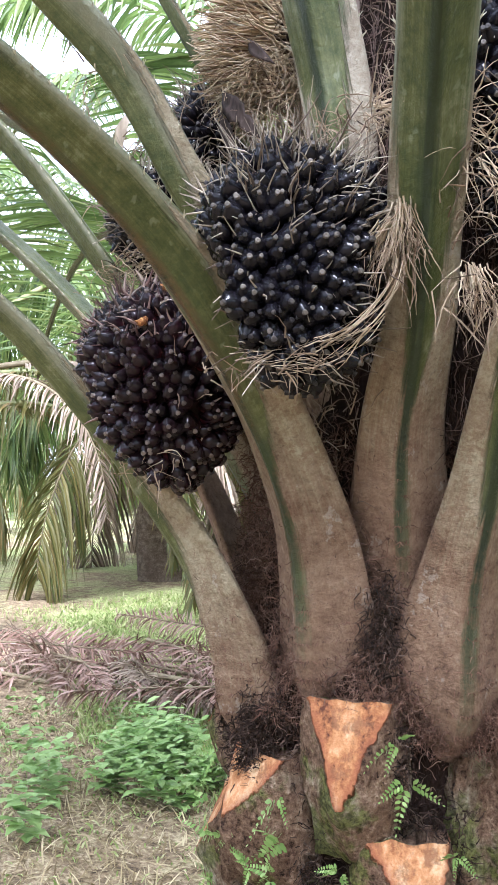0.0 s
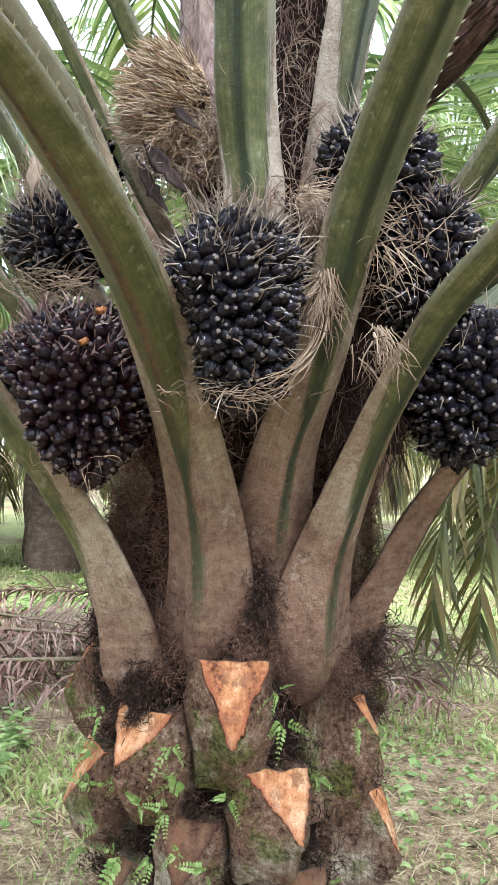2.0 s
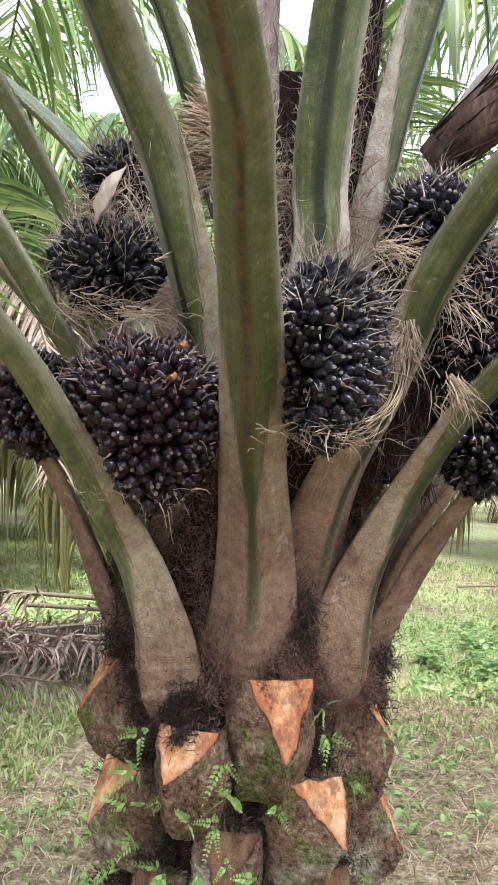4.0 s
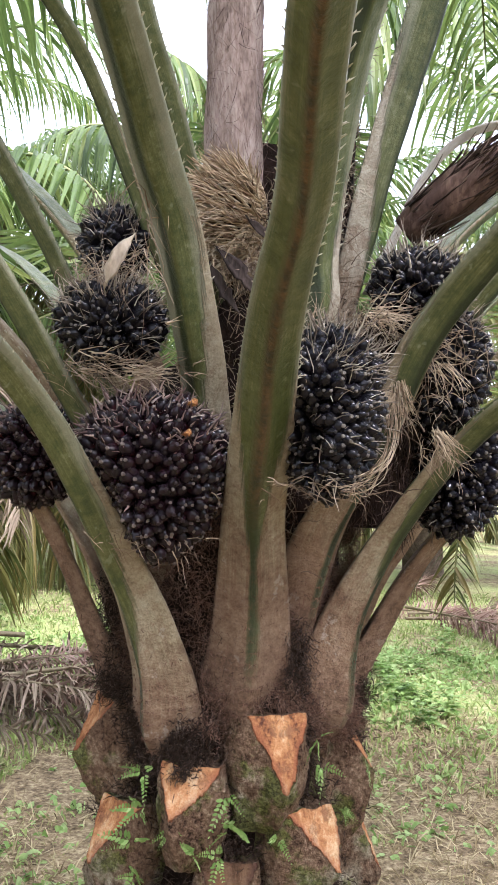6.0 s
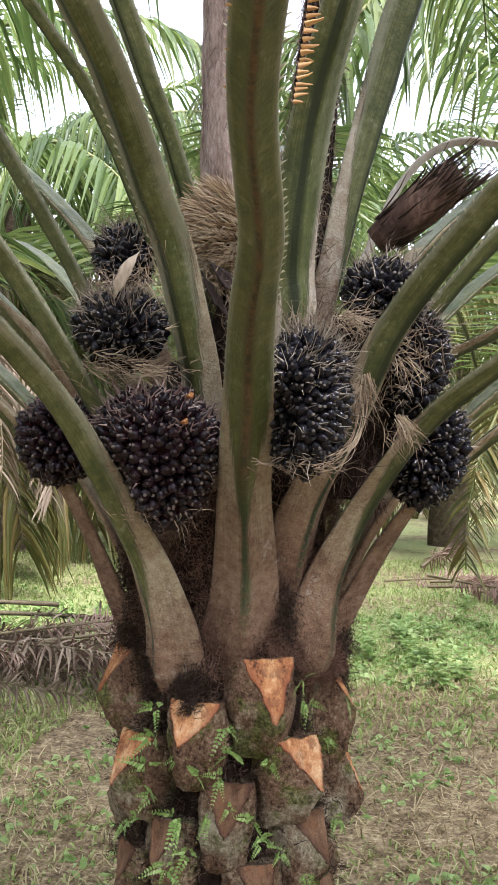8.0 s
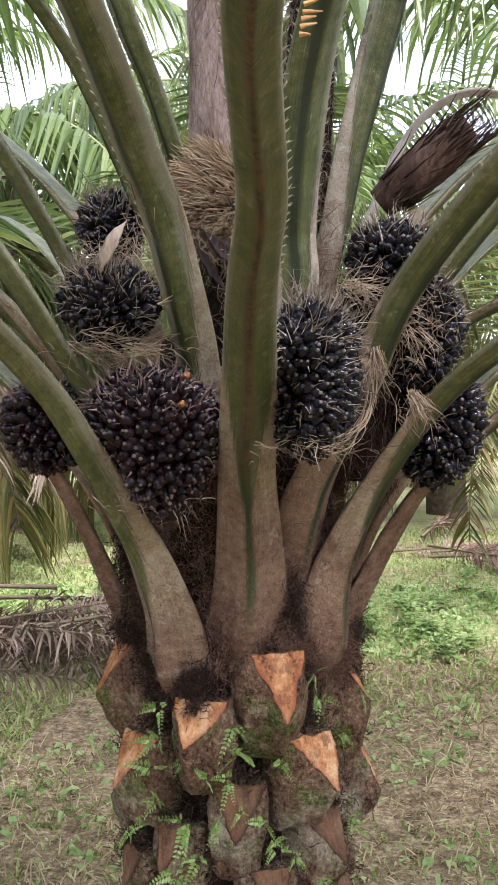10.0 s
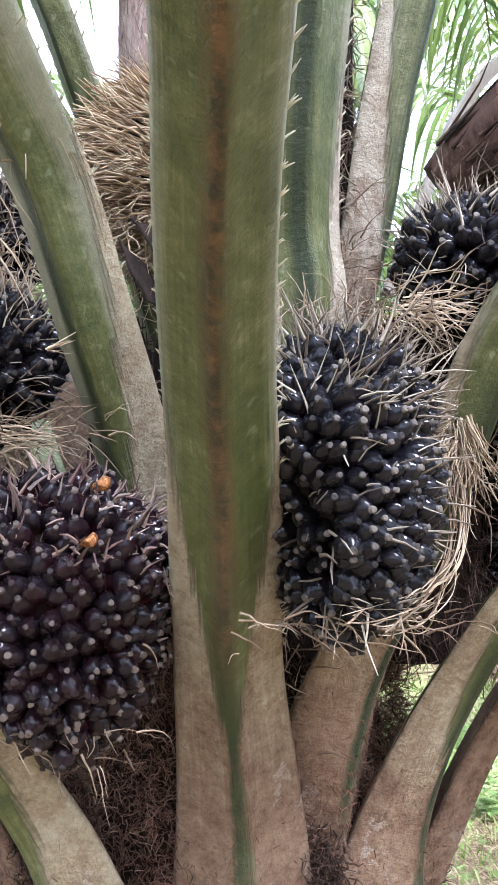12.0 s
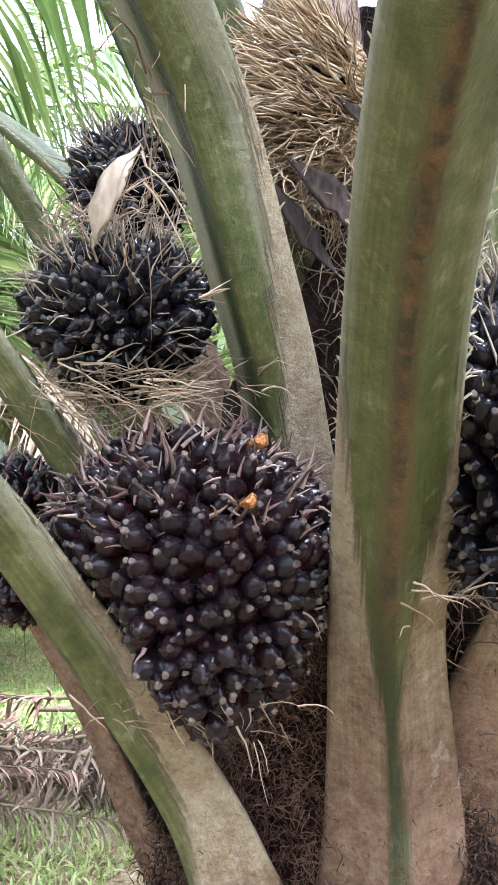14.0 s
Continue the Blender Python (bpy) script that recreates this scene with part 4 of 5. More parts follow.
def spathe(foot, head, radius, seed):
    """A brown woody sheath: a spindle with deep lengthwise ribs and frayed strips."""
    a, b = local(foot), local(head)
    d = unit(b - a)
    s1 = unit(np.cross(d, (0, 0, 1)))
    s2 = np.cross(s1, d)
    n, rows = 40, 36
    verts = []
    for j in range(rows + 1):
        t = j / rows
        r = radius * (0.35 + 0.65 * math.sin(math.pi * min(1, 0.12 + t * 0.72)) ** 0.8) * (1 if t < 0.9 else 1 - 0.35 * (t - 0.9) / 0.1)
        for i in range(n):
            g = 2 * math.pi * i / n + 0.35 * t
            k = r * (1 + 0.09 * noise.noise((math.cos(g) * 5, math.sin(g) * 5, t * 1.4 + seed)) + 0.05 * math.sin(11 * g))
            verts.append(a + (b - a) * t + s1 * k * math.cos(g) + s2 * k * 0.8 * math.sin(g))
    faces = [(j * n + i, j * n + (i + 1) % n, (j + 1) * n + (i + 1) % n, (j + 1) * n + i) for j in range(rows) for i in range(n)]
    faces.append(tuple(range(rows * n, rows * n + n)))
    faces.append(tuple(range(n - 1, -1, -1)))
    ob = mesh_object("spathe", verts, faces, M_SPATHE, palm, "brown woody split spathe with frayed ribs")
    rng = np.random.default_rng(seed)
    m = 260
    t = rng.uniform(0.1, 0.95, m)
    g = rng.uniform(0, 2 * math.pi, m)
    p = a + (b - a) * t[:, None] + (s1 * np.cos(g)[:, None] + s2 * 0.8 * np.sin(g)[:, None]) * radius * 0.93
    strands("frayed_strips", p, d + rng.normal(0, 0.12, (m, 3)), rng.uniform(0.05, 0.12, m), rng.uniform(0.0012, 0.003, m), M_FIBRE_DARK, ob, seed, "frayed woody strips", sag=0.0, curl=0.15, segs=3)


spathe((0.272, -0.215, 2.065), (0.448, -0.252, 2.205), 0.056, 31)


def bract(points, width, mat, label, seed, name="dry_bract"):
    """A dry leaf-like scale: a cupped strip along a curve, pointed at both ends."""
    c, t = spline([(*local(p), 0.0) for p in points], 0.008)
    tang = unit(np.gradient(c[:, :3], axis=0))
    side = unit(np.cross(tang, (0.3, -1, 0.1)))
    up = unit(np.cross(side, tang))
    verts, faces = [], []
    for k in range(len(c)):
        u = t[k] / t[-1]
        w = width * math.sin(math.pi * (0.02 + 0.96 * u)) ** 1.3 * (1 + 0.8 * noise.noise((u * 9, seed, 0)))
        for q in (-1, -0.5, 0, 0.5, 1):
            verts.append(c[k, :3] + side[k] * q * w + up[k] * (q * q * w * 0.5 + 0.003 * noise.noise((q * 3, u * 6, seed))))
        for q in (0.5, 0, -0.5):
            verts.append(c[k, :3] + side[k] * q * w + up[k] * (q * q * w * 0.5 + 0.0025))
    n = 8
    for k in range(len(c) - 1):
        faces += [(k * n + i, k * n + (i + 1) % n, (k + 1) * n + (i + 1) % n, (k + 1) * n + i) for i in range(n)]
    return mesh_object(name, verts, faces, mat, palm, label)


M_BRACT = grained("papery_bract", [(0.3, (0.20, 0.16, 0.11)), (0.55, (0.38, 0.32, 0.24)), (0.8, (0.52, 0.46, 0.37))], 30, 0.8, 0.2, (1, 1, 0.3), 0.6, 0.004)
M_BRACT_DARK = grained("dark_bract", [(0.35, (0.014, 0.010, 0.008)), (0.55, (0.05, 0.036, 0.030)), (0.75, (0.13, 0.10, 0.085))], 40, 0.85, 0.15, (1, 1, 0.2), 0.6, 0.004)
bract([(-0.240, -0.478, 1.895), (-0.226, -0.490, 1.925), (-0.208, -0.492, 1.960), (-0.190, -0.478, 1.992)], 0.013, M_BRACT, "papery pale dry bract", 1)
bract([(-0.060, -0.430, 1.985), (-0.030, -0.440, 1.955), (0.005, -0.435, 1.915), (0.030, -0.42, 1.89)], 0.013, M_BRACT_DARK, "dark grey curled bract", 3)
bract([(-0.075, -0.425, 1.965), (-0.040, -0.425, 1.905), (-0.010, -0.42, 1.865)], 0.010, M_BRACT_DARK, "dark grey curled bract", 4)
bract([(-0.010, -0.425, 2.040), (0.020, -0.435, 2.010), (0.05, -0.43, 1.985)], 0.008, M_BRACT_DARK, "dark grey curled bract", 5)


# ---- fibres in the leaf axils and round the stubs ----
def tangle(name, spots, mat, seed, label, sag=0.4, curl=0.8, thick=1.0):
    """Tufts of threads: place, spread, how many, length, way."""
    rng = np.random.default_rng(seed)
    st, dr, ln, wd = [], [], [], []
    for centre, spread, n, length, way in spots:
        st.append(local(centre) + rng.normal(0, 1, (n, 3)) * np.array(spread))
        dr.append(np.array(way) + rng.normal(0, 0.55, (n, 3)))
        ln.append(rng.uniform(0.4, 1.2, n) * length)
        wd.append(rng.uniform(0.0006, 0.0015, n) * thick)
    return strands(name, np.vstack(st), np.vstack(dr), np.hstack(ln), np.hstack(wd), mat, palm, seed, label, sag=sag, curl=curl, segs=6)


rng = np.random.default_rng(5)
spots = []
for i in range(-5, 7):
    for j in range(-4, 8):
        az, z = lattice(i, j)
        if -65 - 120 < az < -65 + 110 and 0.3 < z < 1.20:
            spots.append((radial(az + 16, 0.235, z - 0.04) + ORIGIN, (0.014, 0.014, 0.06), 210, 0.032, radial(az, 0.4, 0.1)))
            spots.append((radial(az, 0.232, z + 0.022) + ORIGIN, (0.030, 0.015, 0.010), 210, 0.030, radial(az, 0.5, 0.2)))
# mats that hide the stalks' feet
red = []
for az0, az1, r, z, n in ((-124, -98, 0.262, 1.085, 16), (-104, -90, 0.255, 1.12, 14), (-62, -46, 0.25, 1.18, 12), (-44, -12, 0.255, 1.13, 20), (-150, -122, 0.25, 1.14, 18), (-60, -50, 0.262, 1.08, 12), (-101, -95, 0.275, 1.05, 8), (-12, 10, 0.25, 1.15, 14)):
    for az in np.linspace(az0, az1, n):
        (red if -91 < az < -11 and z > 1.1 else spots).append((radial(az, r + rng.normal(0, 0.008), z + rng.normal(0, 0.018)) + ORIGIN, (0.010, 0.010, 0.012), 95, 0.026, radial(az, 0.3, 0.0)))
for az0, az1, z0, z1 in ((-170, -138, 1.12, 1.36), (-4, 18, 1.02, 1.22), (-58, -50, 1.20, 1.30)):
    for _ in range(60 if az0 < -100 else 28):
        az, z = rng.uniform(az0, az1), rng.uniform(z0, z1)
        spots.append((radial(az, 0.250 + rng.uniform(-0.015, 0.02), z) + ORIGIN, (0.010, 0.010, 0.016), 30, 0.03, radial(az, 0.2, -0.3)))
tangle("axil_fibres", spots, M_FIBRE_DARK, 51, "matted dark brown fibres between the leaf stubs", 0.3, 0.9, 0.95)
spots = red
for az in range(-190, 30, 5):
    for z in (1.12, 1.17, 1.22, 1.28, 1.34, 1.40, 1.48):
        spots.append((radial(az, 0.236 + 0.006 * math.sin(az * 7 + z * 40), z) + ORIGIN, (0.008, 0.008, 0.025), 62, 0.035, radial(az, 0.25, 0.1)))
for az in np.linspace(-100, -46, 34):
    spots.append((radial(az, 0.256 + rng.normal(0, 0.006), 1.19 + rng.normal(0, 0.016)) + ORIGIN, (0.008, 0.008, 0.012), 40, 0.022, radial(az, 0.1, -0.7)))
tangle("axil_fibres", spots, M_FIBRE_RED, 52, "matted reddish-brown fibres in the leaf axils", 0.2, 0.9, 0.7)
straw = [((-0.215, -0.45, 1.765), (0.06, 0.02, 0.012), 80, 0.07, (0.9, -0.2, 0.0)),
         ((-0.25, -0.46, 1.925), (0.05, 0.02, 0.02), 70, 0.06, (0.5, -0.4, 0.3)),
         ((-0.14, -0.60, 2.02), (0.004, 0.004, 0.09), 26, 0.13, (0.3, -0.1, -0.9)),
         ((0.262, -0.43, 1.71), (0.012, 0.012, 0.02), 70, 0.07, (0.1, -0.3, -1)),
         ((0.345, -0.40, 1.645), (0.02, 0.015, 0.012), 60, 0.055, (0.5, -0.4, -0.8)),
         ((0.33, -0.37, 1.80), (0.035, 0.02, 0.05), 120, 0.06, (0.2, -0.3, 0.1)),
         ((0.24, -0.42, 1.865), (0.04, 0.02, 0.02), 75, 0.06, (0.4, -0.3, 0.0)),
         ((0.16, -0.53, 1.575), (0.06, 0.02, 0.010), 70, 0.05, (0.8, -0.3, 0.1)),
         ((-0.20, -0.46, 1.745), (0.06, 0.02, 0.010), 50, 0.06, (0.9, -0.2, 0.0)),
         ((-0.15, -0.52, 1.47), (0.05, 0.02, 0.012), 40, 0.05, (0.7, -0.3, -0.2)),
         ((-0.22, -0.41, 1.945), (0.05, 0.025, 0.015), 70, 0.05, (0.3, -0.4, 0.4)),
         ((0.13, -0.46, 1.85), (0.05, 0.03, 0.012), 90, 0.045, (0.1, -0.4, 0.9)),
         ((0.03, -0.38, 1.95), (0.03, 0.03, 0.08), 190, 0.06, (0.3, -0.3, 0.6)),
         ((0.150, -0.29, 2.05), (0.012, 0.02, 0.16), 200, 0.06, (0.2, -0.3, 0.5)),
         ((0.06, -0.34, 1.55), (0.04, 0.02, 0.05), 90, 0.06, (0.2, -0.5, 0.2)),
         ((-0.02, -0.32, 1.72), (0.05, 0.03, 0.08), 120, 0.06, (0.2, -0.4, 0.2))]
tangle("straw_fibres", straw, M_FIBRE_STRAW, 53, "dry straw-coloured fibres hanging about the bunches", 0.30, 0.35)


def wisp(at, way, n, length, seed, spread=0.006, fan=0.13):
    """A bundle of dry straw strips that hangs from a bunch."""
    rng = np.random.default_rng(seed)
    st = local(at) + rng.normal(0, spread, (n, 3))
    d = unit(way) + rng.normal(0, fan, (n, 3))
    strands("straw_wisp", st, d, rng.uniform(0.6, 1.1, n) * length, rng.uniform(0.0006, 0.0016, n), M_WISP, palm, seed, "hanging wisp of dry straw-coloured fibre", sag=0.15, curl=0.28, segs=6)


M_WISP = varied("pale_straw", [(0.26, 0.18, 0.11), (0.48, 0.37, 0.24), (0.60, 0.49, 0.34), (0.36, 0.26, 0.17)], 0.8, 0.2)
wisp((0.268, -0.435, 1.752), (0.15, -0.15, -1), 55, 0.066, 61)
wisp((0.252, -0.44, 1.735), (-0.5, -0.2, -0.9), 35, 0.06, 62)
wisp((0.335, -0.40, 1.672), (0.45, -0.45, -0.7), 45, 0.06, 63)
wisp((0.30, -0.39, 1.85), (0.7, -0.25, -0.3), 20, 0.08, 64, 0.012, 0.3)
wisp((0.33, -0.385, 1.80), (0.6, -0.3, -0.6), 20, 0.08, 65, 0.012, 0.3)
wisp((0.22, -0.43, 1.872), (0.9, -0.2, -0.15), 40, 0.08, 66, 0.010, 0.25)
wisp((-0.19, -0.478, 1.757), (0.9, -0.1, 0.05), 14, 0.09, 67, 0.012, 0.2)
wisp((-0.28, -0.46, 1.775), (0.9, -0.2, -0.1), 14, 0.09, 68, 0.012, 0.2)
wisp((-0.12, -0.515, 1.832), (0.9, -0.3, 0.1), 5, 0.035, 69, 0.001, 0.3)
wisp((-0.115, -0.60, 2.06), (0.25, -0.05, -0.95), 5, 0.14, 70, 0.010, 0.12)


def rope(points, n, spread, seed):
    """Dry strips twisted together along a curve."""
    rng = np.random.default_rng(seed)
    v, f = [], []
    for _ in range(n):
        c, t = spline(np.array([local(p) for p in points]) + rng.normal(0, spread, (len(points), 3)), 0.012)
        keep = c[int(len(c) * rng.uniform(0, 0.35)):int(len(c) * rng.uniform(0.65, 1)) + 2]
        r = rng.uniform(0.0006, 0.0016)
        b = len(v)
        for k, p in enumerate(keep):
            for a in (0, 2.094, 4.189):
                v.append(p + r * np.array([math.cos(a + k * 0.3), math.sin(a + k * 0.3), 0.4 * math.cos(2 * a)]))
        f += [(b + 3 * k + i, b + 3 * k + (i + 1) % 3, b + 3 * k + 3 + (i + 1) % 3, b + 3 * k + 3 + i) for k in range(len(keep) - 1) for i in range(3)]
    ob = mesh_object("straw_wisp", v, f, M_WISP, palm, "twisted pale strips of dry fibre under the bunch")
    ob["kind"] = "stuff"


rope([(0.252, -0.435, 1.745), (0.262, -0.440, 1.680), (0.246, -0.478, 1.620), (0.215, -0.520, 1.590)], 10, 0.006, 81)
rope([(0.262, -0.440, 1.650), (0.235, -0.495, 1.592), (0.200, -0.540, 1.578), (0.150, -0.580, 1.585)], 12, 0.009, 82)
rope([(-0.31, -0.47, 1.765), (-0.25, -0.485, 1.752), (-0.18, -0.485, 1.755), (-0.12, -0.475, 1.765)], 12, 0.010, 83)


# ---- small ferns on the trunk ----
def fern(az, z, size, seed, r=0.30):
    """A tuft of little fronds with paired lobes."""
    rng = np.random.default_rng(seed)
    lv, lf = [], []
    base = radial(az, r, z)
    out = radial(az, 1, 0)
    side = radial(az + 90, 1, 0)
    for k in range(int(rng.integers(3, 6))):
        d = unit(out * 0.45 + side * rng.normal(0, 0.6) + np.array([0, 0, rng.normal(-0.15, 0.6)]))
        L = size * rng.uniform(0.55, 1.05)
        face = unit(out + rng.normal(0, 0.35, 3))
        across = unit(np.cross(d, face))
        m = 8
        for i, t in enumerate(np.linspace(0.2, 1, m)):
            p = base + d * L * t - np.array([0, 0, 0.25 * L * t * t])
            for sgn in ((-1, 1) if i < m - 1 else (0,)):
                l = L * 0.24 * (1.15 - 0.75 * t)
                e = unit(across * sgn + d * (0.55 if sgn else 1) + face * rng.normal(0, 0.2))
                g = unit(np.cross(e, face)) * l * 0.24
                b = len(lv)
                lv.extend((p, p + e * l * 0.35 + g, p + e * l * 0.75 + g * 0.8, p + e * l, p + e * l * 0.75 - g * 0.8, p + e * l * 0.35 - g))
                lf.append((b, b + 1, b + 2, b + 3, b + 4, b + 5))
    ob = mesh_object("fern", lv, lf, M_FERN, smooth=False)
    ob.location = ORIGIN
    tagged(ob, "small bright green fern rooted between the leaf stubs", "fern", "ferns on the trunk")


for k, (az, z, size) in enumerate([(-50, 1.12, 0.06), (-48, 1.07, 0.06), (-82, 1.03, 0.07), (-80, 0.97, 0.08), (-84, 0.92, 0.05), (-112, 1.05, 0.05), (-113, 0.98, 0.07), (-114, 0.92, 0.07), (-113, 0.86, 0.06), (-100, 0.83, 0.07), (-95, 0.76, 0.06), (-88, 0.84, 0.05), (-70, 0.83, 0.06), (-66, 0.78, 0.05), (-120, 0.80, 0.06), (-36, 0.98, 0.04), (-128, 0.78, 0.05), (-20, 1.05, 0.05), (-64, 0.95, 0.04), (-28, 0.80, 0.05), (-105, 0.72, 0.06)] + [(-122 + 90 * ((k * 0.618) % 1), 0.55 + 0.42 * ((k * 0.382 + 0.2) % 1), 0.03 + 0.02 * ((k * 0.27) % 1)) for k in range(8)]):
    fern(az, z, size, 200 + k)


# ---- background palms ----
def leaflet_mesh(starts, dirs, lengths, half, sag, rng):
    """Many long folded leaflets at once."""
    n, segs = len(starts), 4
    d = unit(dirs)
    side = unit(np.cross(d, (0, 0, 1)) + rng.normal(0, 0.3, (n, 3)))
    up = unit(np.cross(side, d))
    rows = []
    for k in range(segs + 1):
        u = k / segs
        q = starts + d * (lengths * u * (1 - 0.2 * u))[:, None] - np.array([0, 0, 1.0]) * (lengths * sag * u * u)[:, None]
        w = half * (0.55 + 1.1 * u if u < 0.4 else (1 - u) / 0.6 * 0.97 + 0.03)
        rows += [q - side * w + up * w * 0.35, q, q + side * w + up * w * 0.35]
    v = np.stack(rows, 1)
    one = []
    for k in range(segs):
        a = 3 * k
        one += [(a, a + 1, a + 4, a + 3), (a + 1, a + 2, a + 5, a + 4)]
    m = 3 * (segs + 1)
    f = (np.array(one)[None] + (np.arange(n) * m)[:, None, None]).reshape(-1, 4)
    return v.reshape(-1, 3), f.tolist()


def frond_data(length, rise, bend, seed, leaf, rib, pairs=70, sag=0.55, leaf_len=0.85, half=0.026, mess=0.08):
    """A whole frond along +x from its foot: the midrib's and the leaflets' meshes."""
    rng = np.random.default_rng(seed)
    n = 40
    el, p, pts = rise, np.zeros(3), []
    for k in range(n + 1):
        pts.append(p.copy())
        el -= bend / n * (0.4 + 1.2 * k / n)
        p = p + np.array([math.cos(el), 0.02 * math.sin(k * 0.3 + seed), math.sin(el)]) * length / n
    pts = np.array(pts)
    tang = unit(np.gradient(pts, axis=0))
    verts, faces = [], []
    for k in range(n + 1):
        r = 0.034 * (1 - 0.85 * k / n)
        up = unit(np.cross(tang[k], (0, 1, 0)))
        for a in (0.3, 1.57, 2.84, 4.71):
            verts.append(pts[k] + np.array([0, 1, 0]) * r * math.cos(a) - up * r * math.sin(a))
    faces = [(4 * k + i, 4 * k + (i + 1) % 4, 4 * k + 4 + (i + 1) % 4, 4 * k + 4 + i) for k in range(n) for i in range(4)]
    t = np.repeat(np.linspace(0.22, 0.99, pairs), 2)
    sgn = np.tile([-1.0, 1.0], pairs)
    at = np.stack([np.interp(t * n, np.arange(n + 1), c) for c in pts.T], 1)
    tg = np.stack([np.interp(t * n, np.arange(n + 1), c) for c in tang.T], 1)
    upv = unit(np.cross(tg, (0, 1, 0)))
    d = np.array([0, 1, 0]) * sgn[:, None] + tg * (0.45 + 0.6 * t)[:, None] - upv * rng.uniform(-0.3, 0.45, (2 * pairs, 1)) + rng.normal(0, mess, (2 * pairs, 3))
    ln = leaf_len * (0.35 + 0.65 * np.sin(np.pi * np.clip(t * 0.92 + 0.02, 0, 1))) * rng.uniform(0.85, 1.1, 2 * pairs)
    lv, lf = leaflet_mesh(at, d, ln, half, sag, rng)
    a = mesh_object("frond", verts, faces, rib)
    b = mesh_object("leaflets", lv, lf, leaf, smooth=False)
    out = a.data, b.data
    bpy.data.objects.remove(a)
    bpy.data.objects.remove(b)
    return out


FROND = {
    "high": [frond_data(4.6, 1.15, 1.5, 1, M_LEAF, M_RACHIS), frond_data(4.4, 1.0, 1.7, 2, M_LEAF, M_RACHIS, sag=0.7)],
    "mid": [frond_data(4.5, 0.75, 2.0, 3, M_LEAF, M_RACHIS, sag=0.7), frond_data(4.3, 0.6, 2.0, 4, M_LEAF, M_RACHIS, sag=0.8)],
    "low": [frond_data(4.2, 0.35, 2.1, 5, M_LEAF, M_RACHIS, sag=0.8), frond_data(4.0, 0.25, 1.9, 6, M_LEAF_YELLOW, M_RACHIS, sag=0.8)],
    "hang": [frond_data(4.0, 0.25, 1.9, 9, M_LEAF_YELLOW, M_RACHIS, pairs=85, sag=0.22, leaf_len=0.52, half=0.017, mess=0.06), frond_data(3.8, 0.3, 2.0, 10, M_LEAF_DRY, M_RACHIS_DRY, pairs=80, sag=0.35, leaf_len=0.5, half=0.016, mess=0.14)],
    "dry": [frond_data(3.6, -0.2, 1.5, 7, M_LEAF_YELLOW, M_RACHIS_DRY, sag=0.9), frond_data(3.4, -0.4, 1.3, 8, M_LEAF_DRY, M_RACHIS_DRY, sag=0.9)],
}


def upper_crown():
    """The young fronds over the bunches, which rise from the heart and arch outwards. Mostly unseen; added to block sky
    light on the fruits.
    """
    rng = random.Random(8)
    for k in range(13):
        rib, leaf = FROND["high"][k % 2] if k % 3 else FROND["mid"][0]
        a = k * 2.39996 + 0.4
        fr = new("frond", rib)
        fr.parent = palm
        fr.matrix_local = Matrix.Translation((0.10 * math.cos(a), 0.10 * math.sin(a), 2.75 + 0.02 * k)) @ Matrix.Rotation(a, 4, "Z") @ Matrix.Rotation(-0.12 - rng.uniform(0, 0.25), 4, "Y") @ Matrix.Scale(rng.uniform(0.8, 0.95), 4)
        lf = new("leaflets", leaf)
        lf.parent = fr
        lf["kind"] = "stuff"


upper_crown()


